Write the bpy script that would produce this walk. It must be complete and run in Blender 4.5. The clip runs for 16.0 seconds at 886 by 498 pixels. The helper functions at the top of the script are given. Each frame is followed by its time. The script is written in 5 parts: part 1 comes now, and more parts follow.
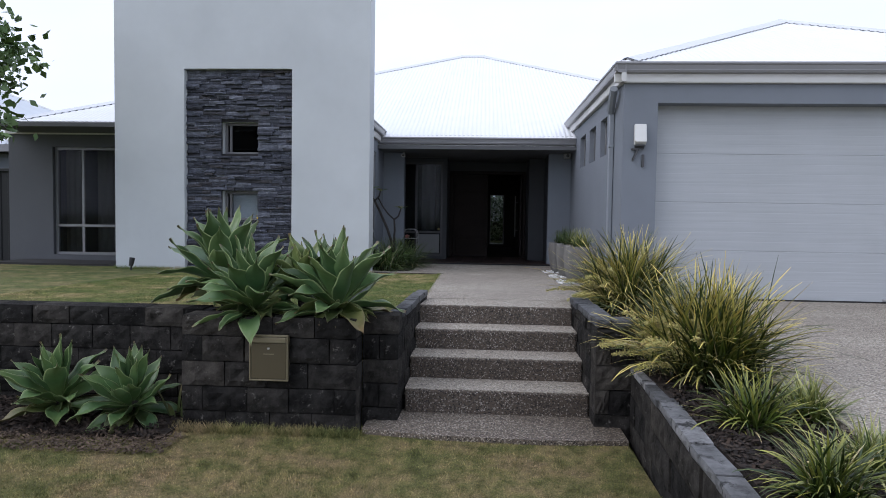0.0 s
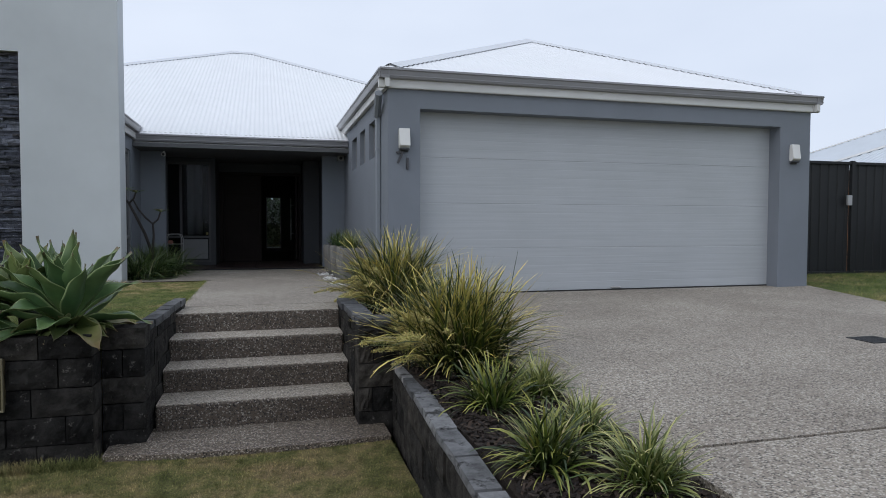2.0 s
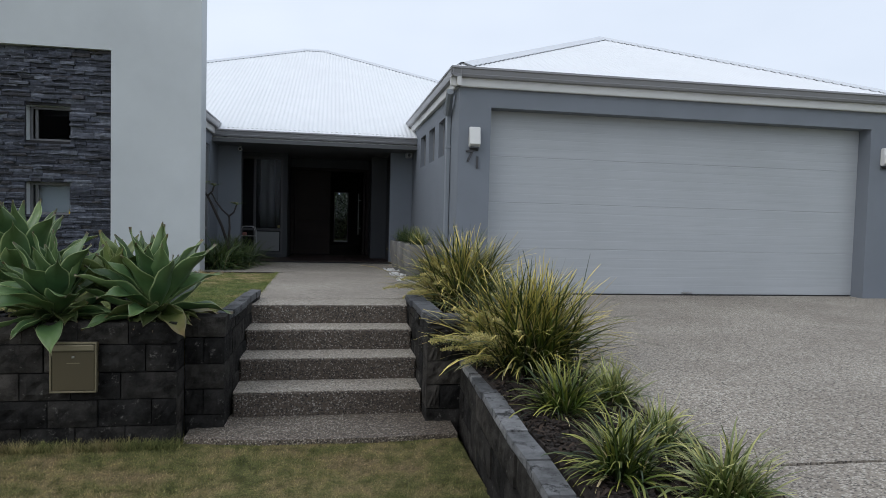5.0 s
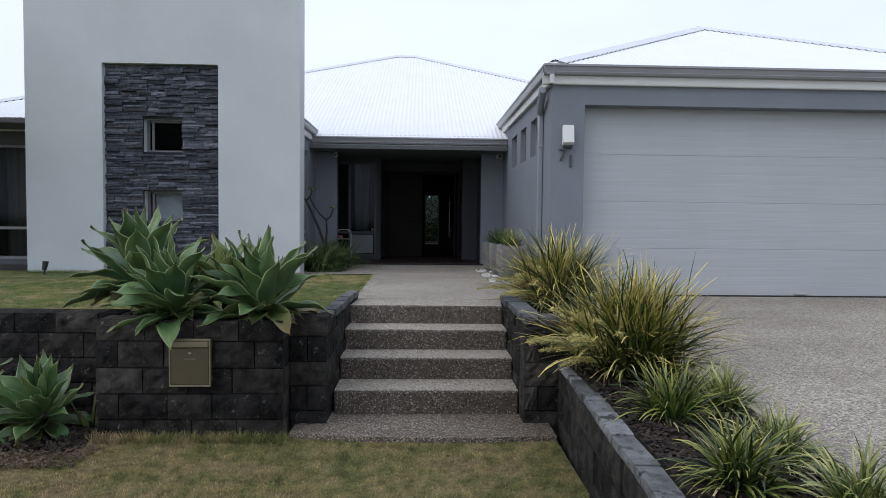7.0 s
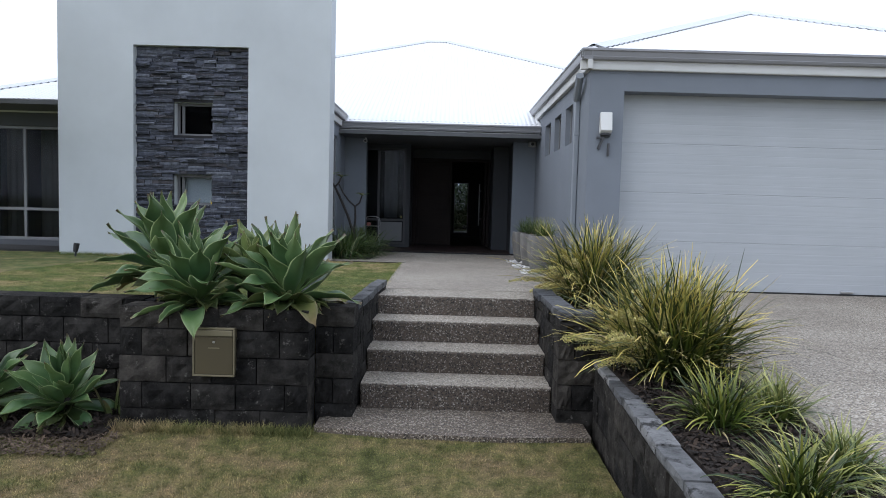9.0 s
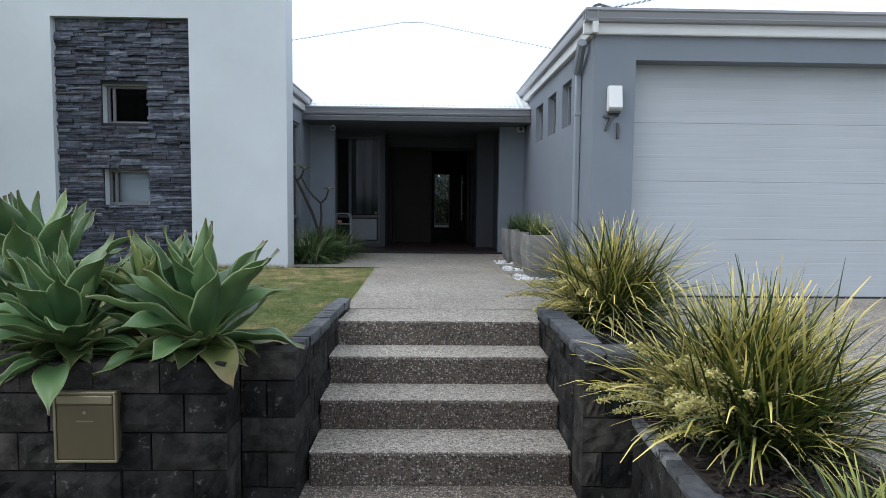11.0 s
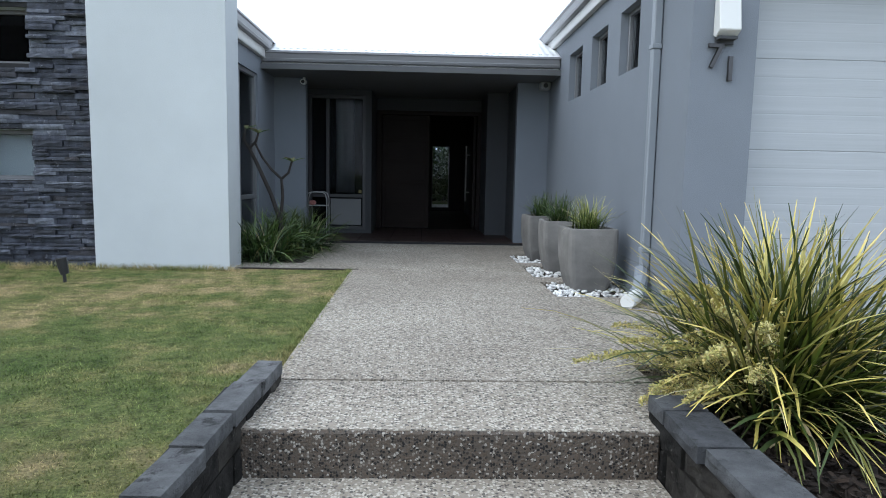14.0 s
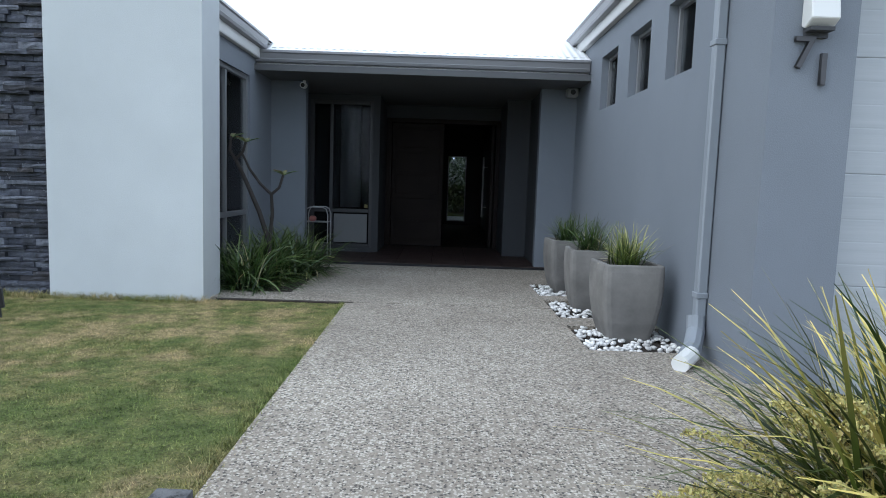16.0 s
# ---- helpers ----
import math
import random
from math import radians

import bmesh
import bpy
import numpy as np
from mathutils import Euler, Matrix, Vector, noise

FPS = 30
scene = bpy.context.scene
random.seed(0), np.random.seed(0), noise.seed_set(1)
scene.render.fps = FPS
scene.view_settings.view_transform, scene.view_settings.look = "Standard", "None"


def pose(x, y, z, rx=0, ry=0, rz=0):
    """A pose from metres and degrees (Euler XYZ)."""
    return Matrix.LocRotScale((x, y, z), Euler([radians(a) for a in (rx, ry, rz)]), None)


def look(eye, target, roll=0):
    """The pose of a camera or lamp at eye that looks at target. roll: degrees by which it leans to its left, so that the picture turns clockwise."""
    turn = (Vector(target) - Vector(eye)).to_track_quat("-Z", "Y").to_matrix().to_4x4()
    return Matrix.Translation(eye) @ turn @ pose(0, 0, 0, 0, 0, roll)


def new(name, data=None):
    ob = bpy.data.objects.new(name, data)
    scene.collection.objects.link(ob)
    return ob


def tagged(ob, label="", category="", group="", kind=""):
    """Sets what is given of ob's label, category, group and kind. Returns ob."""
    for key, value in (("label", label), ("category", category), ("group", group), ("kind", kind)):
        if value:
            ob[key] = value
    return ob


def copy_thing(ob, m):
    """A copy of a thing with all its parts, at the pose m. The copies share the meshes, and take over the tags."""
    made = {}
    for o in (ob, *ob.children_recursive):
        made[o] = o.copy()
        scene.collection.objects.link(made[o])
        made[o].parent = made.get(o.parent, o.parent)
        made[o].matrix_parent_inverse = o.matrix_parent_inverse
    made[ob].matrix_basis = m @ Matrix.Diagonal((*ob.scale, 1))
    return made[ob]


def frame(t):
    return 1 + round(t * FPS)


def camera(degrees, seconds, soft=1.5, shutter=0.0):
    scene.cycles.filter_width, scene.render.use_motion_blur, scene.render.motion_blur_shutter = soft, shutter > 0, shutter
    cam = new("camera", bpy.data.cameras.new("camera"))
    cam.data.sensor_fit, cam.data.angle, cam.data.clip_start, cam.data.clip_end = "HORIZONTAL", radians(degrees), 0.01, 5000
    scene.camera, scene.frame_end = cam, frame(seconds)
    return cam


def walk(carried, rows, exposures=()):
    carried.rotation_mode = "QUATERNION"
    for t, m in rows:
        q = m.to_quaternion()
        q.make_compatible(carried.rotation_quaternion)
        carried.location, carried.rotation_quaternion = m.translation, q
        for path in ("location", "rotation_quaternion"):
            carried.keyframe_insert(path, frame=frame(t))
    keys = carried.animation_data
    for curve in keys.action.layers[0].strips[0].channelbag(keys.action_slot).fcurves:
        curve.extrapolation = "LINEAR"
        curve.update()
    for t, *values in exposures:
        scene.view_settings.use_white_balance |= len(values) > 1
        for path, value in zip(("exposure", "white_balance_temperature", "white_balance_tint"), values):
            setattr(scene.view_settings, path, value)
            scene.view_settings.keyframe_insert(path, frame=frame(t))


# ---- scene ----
cam = camera(68.9, 16.0, soft=0.9)
PATH = [
    (0, (0.105, -0.092, 1.422), (-0.017, 1.902, 1.329), 0.9),
    (0.5, (0.154, -0.092, 1.428), (0.212, 1.906, 1.346), 0.5),
    (1, (0.205, -0.094, 1.43), (0.44, 1.891, 1.375), 0.6),
    (1.5, (0.249, -0.088, 1.419), (0.655, 1.869, 1.337), 0.4),
    (2, (0.274, -0.093, 1.408), (0.804, 1.834, 1.33), 0.1),
    (2.5, (0.302, -0.097, 1.409), (0.962, 1.79, 1.346), -0.3),
    (3, (0.319, -0.097, 1.408), (1.08, 1.751, 1.341), -0.0),
    (3.5, (0.329, -0.099, 1.405), (1.112, 1.739, 1.324), 0.3),
    (4, (0.291, -0.096, 1.411), (0.99, 1.777, 1.336), 0.7),
    (4.5, (0.223, -0.094, 1.428), (0.76, 1.831, 1.347), 1.2),
    (5, (0.206, -0.09, 1.427), (0.551, 1.878, 1.337), 1.5),
    (7.5, (0.135, -0.065, 1.408), (0.185, 1.933, 1.32), 0.7),
    (8, (0.115, -0.063, 1.413), (0.135, 1.935, 1.322), 1.0),
    (10.3, (0.158, 0.806, 1.438), (0.138, 2.798, 1.264), 1.8),
    (10.5, (0.135, 0.955, 1.463), (0.188, 2.947, 1.289), 1.0),
    (11, (0.149, 1.33, 1.46), (0.195, 3.324, 1.308), 0.6),
    (11.5, (0.176, 1.684, 1.48), (0.119, 3.676, 1.322), 2.3),
    (12, (0.064, 2.026, 1.456), (0.155, 4.016, 1.275), 0.2),
    (12.5, (0.055, 2.366, 1.432), (0.103, 4.357, 1.242), 0.5),
    (13, (0.107, 2.752, 1.452), (0.105, 4.735, 1.187), 2.5),
    (13.5, (0.083, 3.14, 1.461), (0.153, 5.121, 1.196), -0.2),
    (14, (0.124, 3.495, 1.463), (0.186, 5.481, 1.237), 1.1),
    (14.5, (0.166, 3.784, 1.497), (0.107, 5.763, 1.211), 1.6),
    (15, (0.122, 4.014, 1.49), (0.144, 5.986, 1.158), 0.3),
    (15.5, (0.143, 4.184, 1.502), (0.192, 6.155, 1.164), 0.4),
    (16, (0.207, 4.319, 1.549), (0.213, 6.308, 1.345), 1.9),
]
walk(cam, [(t, look(eye, target, roll)) for t, eye, target, roll in PATH],
     exposures=[(0, 0.02, 6180, 16), (1.5, -0.28, 6280, 12), (3.5, -0.48, 6350, 11), (5, -0.3, 6380, 10), (7.5, -0.06, 6250, 13), (10.5, 0.33, 6130, 10), (12.5, 0.38, 6050, 7), (14, 0.52, 6020, 7), (15.3, 0.50, 5980, 7), (16, 0.45, 5900, 7)])

# ---- sky and sun: bright overcast ----
world = bpy.data.worlds.new("overcast_sky")
scene.world = world
world.use_nodes = True
wn, wl = world.node_tree.nodes, world.node_tree.links
wn.clear()
w_out = wn.new("ShaderNodeOutputWorld")
w_bg = wn.new("ShaderNodeBackground")
w_sky = wn.new("ShaderNodeTexSky")
w_sky.sky_type = "NISHITA"
w_sky.sun_disc = False
w_sky.sun_elevation = radians(43)
w_sky.sun_rotation = radians(243)
w_sky.air_density, w_sky.dust_density = 1.0, 4.0
w_co = wn.new("ShaderNodeTexCoord")
w_map = wn.new("ShaderNodeMapping")
w_map.inputs["Scale"].default_value = (1.6, 1.6, 4.0)
w_noise = wn.new("ShaderNodeTexNoise")
w_noise.inputs["Scale"].default_value = 1.3
w_noise.inputs["Detail"].default_value = 5.0
w_ramp = wn.new("ShaderNodeValToRGB")
w_ramp.color_ramp.elements[0].position, w_ramp.color_ramp.elements[0].color = 0.3, (7.05, 7.8, 8.95, 1)
w_ramp.color_ramp.elements[1].position, w_ramp.color_ramp.elements[1].color = 0.75, (8.2, 8.9, 9.95, 1)
w_mix = wn.new("ShaderNodeMixRGB")
w_mix.inputs[0].default_value = 0.93
w_bg.inputs["Strength"].default_value = 0.135
wl.new(w_co.outputs["Generated"], w_map.inputs["Vector"])
wl.new(w_map.outputs["Vector"], w_noise.inputs["Vector"])
wl.new(w_noise.outputs["Fac"], w_ramp.inputs["Fac"])
wl.new(w_sky.outputs["Color"], w_mix.inputs[1])
wl.new(w_ramp.outputs["Color"], w_mix.inputs[2])
wl.new(w_mix.outputs["Color"], w_bg.inputs["Color"])
wl.new(w_bg.outputs["Background"], w_out.inputs["Surface"])

sun_data = bpy.data.lights.new("sun", "SUN")
sun_data.energy, sun_data.angle, sun_data.color = 0.9, radians(45), (1.0, 0.97, 0.93)
sun = new("sun", sun_data)
sun.matrix_world = look((-14, -1, 14), (0, 6, 0))


# ---- materials ----
def material(name):
    m = bpy.data.materials.new(name)
    m.use_nodes = True
    n, l = m.node_tree.nodes, m.node_tree.links
    return m, n, l, n["Principled BSDF"]


def coords(n, l, scale=(1, 1, 1)):
    co, mp = n.new("ShaderNodeNewGeometry"), n.new("ShaderNodeMapping")
    mp.inputs["Scale"].default_value = scale
    l.new(co.outputs["Position"], mp.inputs["Vector"])
    return mp.outputs["Vector"]


def noise_node(n, l, vec, scale, detail=4.0, rough=0.6):
    t = n.new("ShaderNodeTexNoise")
    t.inputs["Scale"].default_value, t.inputs["Detail"].default_value, t.inputs["Roughness"].default_value = scale, detail, rough
    l.new(vec, t.inputs["Vector"])
    return t.outputs["Fac"]


def ramp(n, l, fac, stops):
    r = n.new("ShaderNodeValToRGB")
    e = r.color_ramp.elements
    while len(e) < len(stops):
        e.new(0.5)
    for k, (p, c) in zip(e, stops):
        k.position, k.color = p, (*c, 1)
    l.new(fac, r.inputs["Fac"])
    return r.outputs["Color"]


def mix(n, l, fac, a, b, kind="MIX"):
    m = n.new("ShaderNodeMixRGB")
    m.blend_type = kind
    for sock, v in zip(m.inputs, (fac, a, b)):
        if isinstance(v, (int, float)):
            sock.default_value = v
        elif isinstance(v, tuple):
            sock.default_value = (*v, 1)
        else:
            l.new(v, sock)
    return m.outputs["Color"]


def bump(n, l, bsdf, height, strength, distance=0.01):
    b = n.new("ShaderNodeBump")
    b.inputs["Strength"].default_value, b.inputs["Distance"].default_value = strength, distance
    l.new(height, b.inputs["Height"])
    l.new(b.outputs["Normal"], bsdf.inputs["Normal"])
    return b


def painted(name, colour, rough=0.6, grain=220, strength=0.25, stain=0.12, metal=0.0, spread=1.2, gloss=0.5):
    """A coated or rendered surface: fine grain relief, faint wide stains."""
    m, n, l, b = material(name)
    v = coords(n, l)
    wide = noise_node(n, l, v, spread, 5)
    low = tuple(c * (1 - stain) for c in colour)
    high = tuple(min(1, c * (1 + stain * 0.6)) for c in colour)
    l.new(ramp(n, l, wide, [(0.3, low), (0.7, high)]), b.inputs["Base Color"])
    b.inputs["Roughness"].default_value, b.inputs["Metallic"].default_value, b.inputs["Specular IOR Level"].default_value = rough, metal, gloss
    bump(n, l, b, noise_node(n, l, v, grain, 2), strength, 0.004)
    return m


def aggregate(name, cement, dark, mid, pale, scale=95, pale_at=0.62, streak=0.3):
    """Exposed aggregate concrete: small stones of several colours in a cement bed."""
    m, n, l, b = material(name)
    v = coords(n, l)
    cell = n.new("ShaderNodeTexVoronoi")
    cell.inputs["Scale"].default_value = scale
    warp = n.new("ShaderNodeTexNoise")
    warp.inputs["Scale"].default_value, warp.inputs["Detail"].default_value = scale * 1.3, 2.0
    l.new(v, warp.inputs["Vector"])
    shift = n.new("ShaderNodeVectorMath")
    shift.operation = "MULTIPLY_ADD"
    shift.inputs[1].default_value = (0.9 / scale,) * 3
    l.new(warp.outputs["Color"], shift.inputs[0])
    l.new(v, shift.inputs[2])
    l.new(shift.outputs[0], cell.inputs["Vector"])
    one = n.new("ShaderNodeSeparateColor")
    l.new(cell.outputs["Color"], one.inputs[0])
    stones = ramp(n, l, one.outputs[0], [(0.0, dark), (0.22, dark), (0.34, mid), (pale_at, mid), (pale_at + 0.14, pale), (1.0, pale)])
    large = n.new("ShaderNodeTexVoronoi")
    large.inputs["Scale"].default_value = scale * 0.55
    l.new(shift.outputs[0], large.inputs["Vector"])
    two = n.new("ShaderNodeSeparateColor")
    l.new(large.outputs["Color"], two.inputs[0])
    big = ramp(n, l, two.outputs[1], [(0.0, dark), (0.3, dark), (0.36, mid), (0.55, mid), (0.62, pale), (1.0, pale)])
    pick = ramp(n, l, two.outputs[0], [(0.66, (0, 0, 0)), (0.68, (1, 1, 1))])
    core = ramp(n, l, large.outputs["Distance"], [(0.36, (1, 1, 1)), (0.46, (0, 0, 0))])
    stones = mix(n, l, mix(n, l, 1.0, pick, core, "MULTIPLY"), stones, big)
    rim = ramp(n, l, cell.outputs["Distance"], [(0.42, (0, 0, 0)), (0.62, (1, 1, 1))])
    body = mix(n, l, rim, stones, cement)
    wide = ramp(n, l, noise_node(n, l, v, 0.9, 5), [(0.3, (1 - streak, 1 - streak * 1.12, 1 - streak * 1.25)), (0.7, (1.12, 1.11, 1.08))])
    l.new(mix(n, l, 1.0, body, wide, "MULTIPLY"), b.inputs["Base Color"])
    b.inputs["Roughness"].default_value = 0.75
    inv = n.new("ShaderNodeMath")
    inv.operation = "SUBTRACT"
    inv.inputs[0].default_value = 1.0
    l.new(cell.outputs["Distance"], inv.inputs[1])
    bump(n, l, b, inv.outputs[0], 0.6, 0.006)
    return m


def varied(name, colours, rough=0.85, grain=60, strength=0.6, island=False, fleck=None, spread=6, depth=0.4, fleck_scale=17, gloss=0.5):
    """Pieces that differ from one to the next: stones, blocks, chips, blades."""
    m, n, l, b = material(name)
    v = coords(n, l)
    if island:
        rnd = n.new("ShaderNodeNewGeometry").outputs["Random Per Island"]
    else:
        rnd = n.new("ShaderNodeObjectInfo").outputs["Random"]
    k = len(colours) - 1
    col = ramp(n, l, rnd, [(i / k, c) for i, c in enumerate(colours)])
    fine = ramp(n, l, noise_node(n, l, v, spread, 6, 0.7), [(0.3, (1 - depth,) * 3), (0.7, (1 + 0.9 * depth,) * 3)])
    col = mix(n, l, 1.0, col, fine, "MULTIPLY")
    if fleck:
        spot = ramp(n, l, noise_node(n, l, v, fleck_scale, 6, 0.75), [(fleck[1], (0, 0, 0)), (fleck[1] + 0.08, (1, 1, 1))])
        col = mix(n, l, spot, col, fleck[0])
    l.new(col, b.inputs["Base Color"])
    b.inputs["Roughness"].default_value, b.inputs["Specular IOR Level"].default_value = rough, gloss
    bump(n, l, b, noise_node(n, l, v, grain, 5, 0.7), strength, 0.01)
    return m


def blade_material(name, base, middle, tip, rough=0.45, spread=0.35, sheen=0.12, rim=None, scorch=None, mid_at=0.45, plain=0.0):
    """Leaves: colour runs from foot to tip and differs from blade to blade."""
    m, n, l, b = material(name)
    at = n.new("ShaderNodeAttribute")
    at.attribute_name = "along"
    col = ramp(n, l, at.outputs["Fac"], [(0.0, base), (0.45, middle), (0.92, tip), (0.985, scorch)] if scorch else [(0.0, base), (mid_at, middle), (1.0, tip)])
    rnd = n.new("ShaderNodeObjectInfo").outputs["Random"] if rim else n.new("ShaderNodeNewGeometry").outputs["Random Per Island"]
    if plain:
        green = ramp(n, l, at.outputs["Fac"], [(0.0, base), (0.7, tuple(c * 0.62 for c in middle)), (1.0, middle)])
        col = mix(n, l, ramp(n, l, rnd, [(plain - 0.12, (1, 1, 1)), (plain + 0.12, (0, 0, 0))]), col, green)
    vary = ramp(n, l, rnd, [(0.0, (1 - spread, 1 - spread * 0.8, 1 - spread)), (1.0, (1 + spread, 1 + spread * 0.8, 1 + spread * 0.3))])
    col = mix(n, l, 1.0, col, vary, "MULTIPLY")
    if rim:
        v = coords(n, l)
        edge = n.new("ShaderNodeAttribute")
        edge.attribute_name = "rim"
        col = mix(n, l, ramp(n, l, edge.outputs["Fac"], [(0.90, (0, 0, 0)), (0.99, (0.9, 0.9, 0.9))]), col, rim)
        mottle = ramp(n, l, noise_node(n, l, v, 7, 5, 0.65), [(0.3, (0.72, 0.75, 0.72)), (0.7, (1.25, 1.2, 1.2))])
        col = mix(n, l, 1.0, col, mottle, "MULTIPLY")
    l.new(col, b.inputs["Base Color"])
    b.inputs["Roughness"].default_value = rough
    b.inputs["Subsurface Weight"].default_value = sheen
    b.inputs["Subsurface Radius"].default_value = (0.01, 0.02, 0.005)
    return m


def lawn_material(name, island, stops):
    """Mown couch grass with straw-coloured patches, at two scales."""
    m, n, l, b = material(name)
    v = coords(n, l)
    patch = mix(n, l, 0.5, noise_node(n, l, v, 0.8, 4, 0.6), noise_node(n, l, v, 3.2, 6, 0.7))
    col = ramp(n, l, patch, stops)
    tuft = ramp(n, l, noise_node(n, l, v, 13, 5, 0.65), [(0.34, (0.58, 0.62, 0.52)), (0.5, (1.0, 1.0, 1.0)), (0.68, (1.32, 1.26, 1.22))])
    col = mix(n, l, 1.0, col, tuft, "MULTIPLY")
    if island:
        rnd = n.new("ShaderNodeNewGeometry").outputs["Random Per Island"]
        col = mix(n, l, 1.0, col, ramp(n, l, rnd, [(0.0, (0.40, 0.46, 0.36)), (0.55, (1.0, 1.02, 0.9)), (0.85, (1.35, 1.28, 1.2)), (1.0, (1.75, 1.65, 1.55))]), "MULTIPLY")
    else:
        col = mix(n, l, 1.0, col, ramp(n, l, noise_node(n, l, v, 90, 4), [(0.3, (0.32, 0.32, 0.28)), (0.7, (1.0, 0.96, 0.85))]), "MULTIPLY")
        bump(n, l, b, noise_node(n, l, v, 120, 4), 0.8, 0.02)
    l.new(col, b.inputs["Base Color"])
    b.inputs["Roughness"].default_value = 0.8
    b.inputs["Specular IOR Level"].default_value = 0.2
    return m


def glass_material(name, tint=(0.75, 0.78, 0.8), ior=1.2):
    m, n, l, b = material(name)
    n.remove(b)
    clear, gloss, fr, mx = n.new("ShaderNodeBsdfTransparent"), n.new("ShaderNodeBsdfGlossy"), n.new("ShaderNodeFresnel"), n.new("ShaderNodeMixShader")
    clear.inputs["Color"].default_value = (*tint, 1)
    gloss.inputs["Roughness"].default_value = 0.02
    fr.inputs["IOR"].default_value = ior
    l.new(fr.outputs[0], mx.inputs[0])
    l.new(clear.outputs[0], mx.inputs[1])
    l.new(gloss.outputs[0], mx.inputs[2])
    l.new(mx.outputs[0], n["Material Output"].inputs["Surface"])
    return m


M_TOWER = painted("white_render", (0.515, 0.545, 0.56), 0.8, 160, 0.35, 0.07)
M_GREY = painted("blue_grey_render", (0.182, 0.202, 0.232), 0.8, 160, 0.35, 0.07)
# Wing front: grey render with shade from eave and tree put into its colour.
M_WINGGREY = painted("eave_shaded_grey_render", (0.085, 0.091, 0.102), 0.8, 160, 0.35, 0.07)
# Recess walls: the same grey render, darkened by porch shade put into the colour.
M_DARKGREY = painted("shade_darkened_grey_render", (0.048, 0.051, 0.056), 0.8, 160, 0.35, 0.07)
M_NICHEFRAME = painted("dull_window_aluminium", (0.14, 0.14, 0.145), 0.45, 400, 0.05, 0.05, 0.2)
M_DOOR, _n, _l, _b = material("embossed_steel_door")
_map = _n.new("ShaderNodeMapping")
_map.inputs["Scale"].default_value = (0.9, 0.9, 34)
_l.new(coords(_n, _l), _map.inputs["Vector"])
_streak = noise_node(_n, _l, _map.outputs[0], 1.0, 5, 0.6)
_l.new(mix(_n, _l, 1.0, ramp(_n, _l, _streak, [(0.38, (0.388, 0.408, 0.428)), (0.5, (0.40, 0.42, 0.44)), (0.64, (0.415, 0.435, 0.455))]),
           ramp(_n, _l, noise_node(_n, _l, coords(_n, _l), 1.1, 4), [(0.3, (0.95, 0.95, 0.94)), (0.7, (1.03, 1.03, 1.03))]), "MULTIPLY"), _b.inputs["Base Color"])
_b.inputs["Roughness"].default_value = 0.45
bump(_n, _l, _b, _streak, 0.22, 0.006)
M_GUTTER = painted("grey_coated_steel", (0.235, 0.235, 0.245), 0.35, 300, 0.05, 0.1)
M_PIPE = painted("pale_blue_grey_pipe_paint", (0.245, 0.270, 0.30), 0.5, 300, 0.08, 0.06)
M_FASCIA = painted("pale_fascia_paint", (0.60, 0.60, 0.585), 0.5, 300, 0.1, 0.08)
M_ROOF = painted("white_roof_steel", (0.82, 0.83, 0.84), 0.4, 80, 0.05, 0.03)
M_CAPPING = painted("pale_grey_capping_steel", (0.66, 0.68, 0.71), 0.4, 80, 0.05, 0.03)
# Soffit and ceilings: the porch's shade is put into this dark grey.
M_SOFFIT = painted("shaded_soffit_paint", (0.105, 0.108, 0.112), 0.7, 200, 0.1, 0.06)
M_FRAME = painted("grey_window_aluminium", (0.20, 0.205, 0.215), 0.4, 400, 0.05, 0.05, 0.3)
M_PALEFRAME = painted("silver_window_aluminium", (0.36, 0.365, 0.37), 0.4, 400, 0.05, 0.05, 0.3)
M_WHITE = painted("white_enamel", (0.72, 0.72, 0.70), 0.4, 300, 0.08, 0.06)
M_BLACK = painted("black_plastic", (0.02, 0.02, 0.022), 0.45, 300, 0.1, 0.1)
M_CHROME = painted("brushed_steel", (0.55, 0.55, 0.55), 0.3, 500, 0.05, 0.05, 1.0)
M_BRONZE = painted("bronze_powdercoat", (0.068, 0.054, 0.026), 0.5, 400, 0.1, 0.12)
M_BRONZE_TRIM = painted("brass_trim", (0.21, 0.185, 0.12), 0.4, 400, 0.05, 0.1, 0.4)
M_NUMBER = painted("pewter_numeral", (0.07, 0.07, 0.075), 0.4, 400, 0.05, 0.1, 0.5)
M_TIMBER = painted("dark_stained_timber", (0.017, 0.0115, 0.0095), 0.6, 90, 0.3, 0.3, gloss=0.15)
M_DARKFRAME = painted("dark_window_aluminium", (0.055, 0.056, 0.06), 0.45, 400, 0.05, 0.05, 0.2)
M_DULL = painted("dull_white_panel", (0.17, 0.175, 0.18), 0.6, 300, 0.08, 0.06)
M_DIM = painted("dim_sheer_curtain", (0.36, 0.355, 0.35), 0.9, 250, 0.3, 0.2)
# Hall and rooms: the dark of unlit interiors is put into these colours.
M_HALL = painted("unlit_hall_shade", (0.03, 0.03, 0.03), 0.8, 200, 0.1, 0.1)
M_ROOM = painted("unlit_room_shade", (0.022, 0.022, 0.022), 0.8, 200, 0.1, 0.1)
M_BLIND = painted("white_blind_fabric", (0.70, 0.72, 0.72), 0.9, 300, 0.2, 0.05)
M_GATE = painted("charcoal_coated_steel", (0.016, 0.0175, 0.019), 0.55, 300, 0.06, 0.12, gloss=0.3)
M_FENCE = painted("grey_coated_steel_fence", (0.095, 0.098, 0.102), 0.5, 300, 0.06, 0.12)
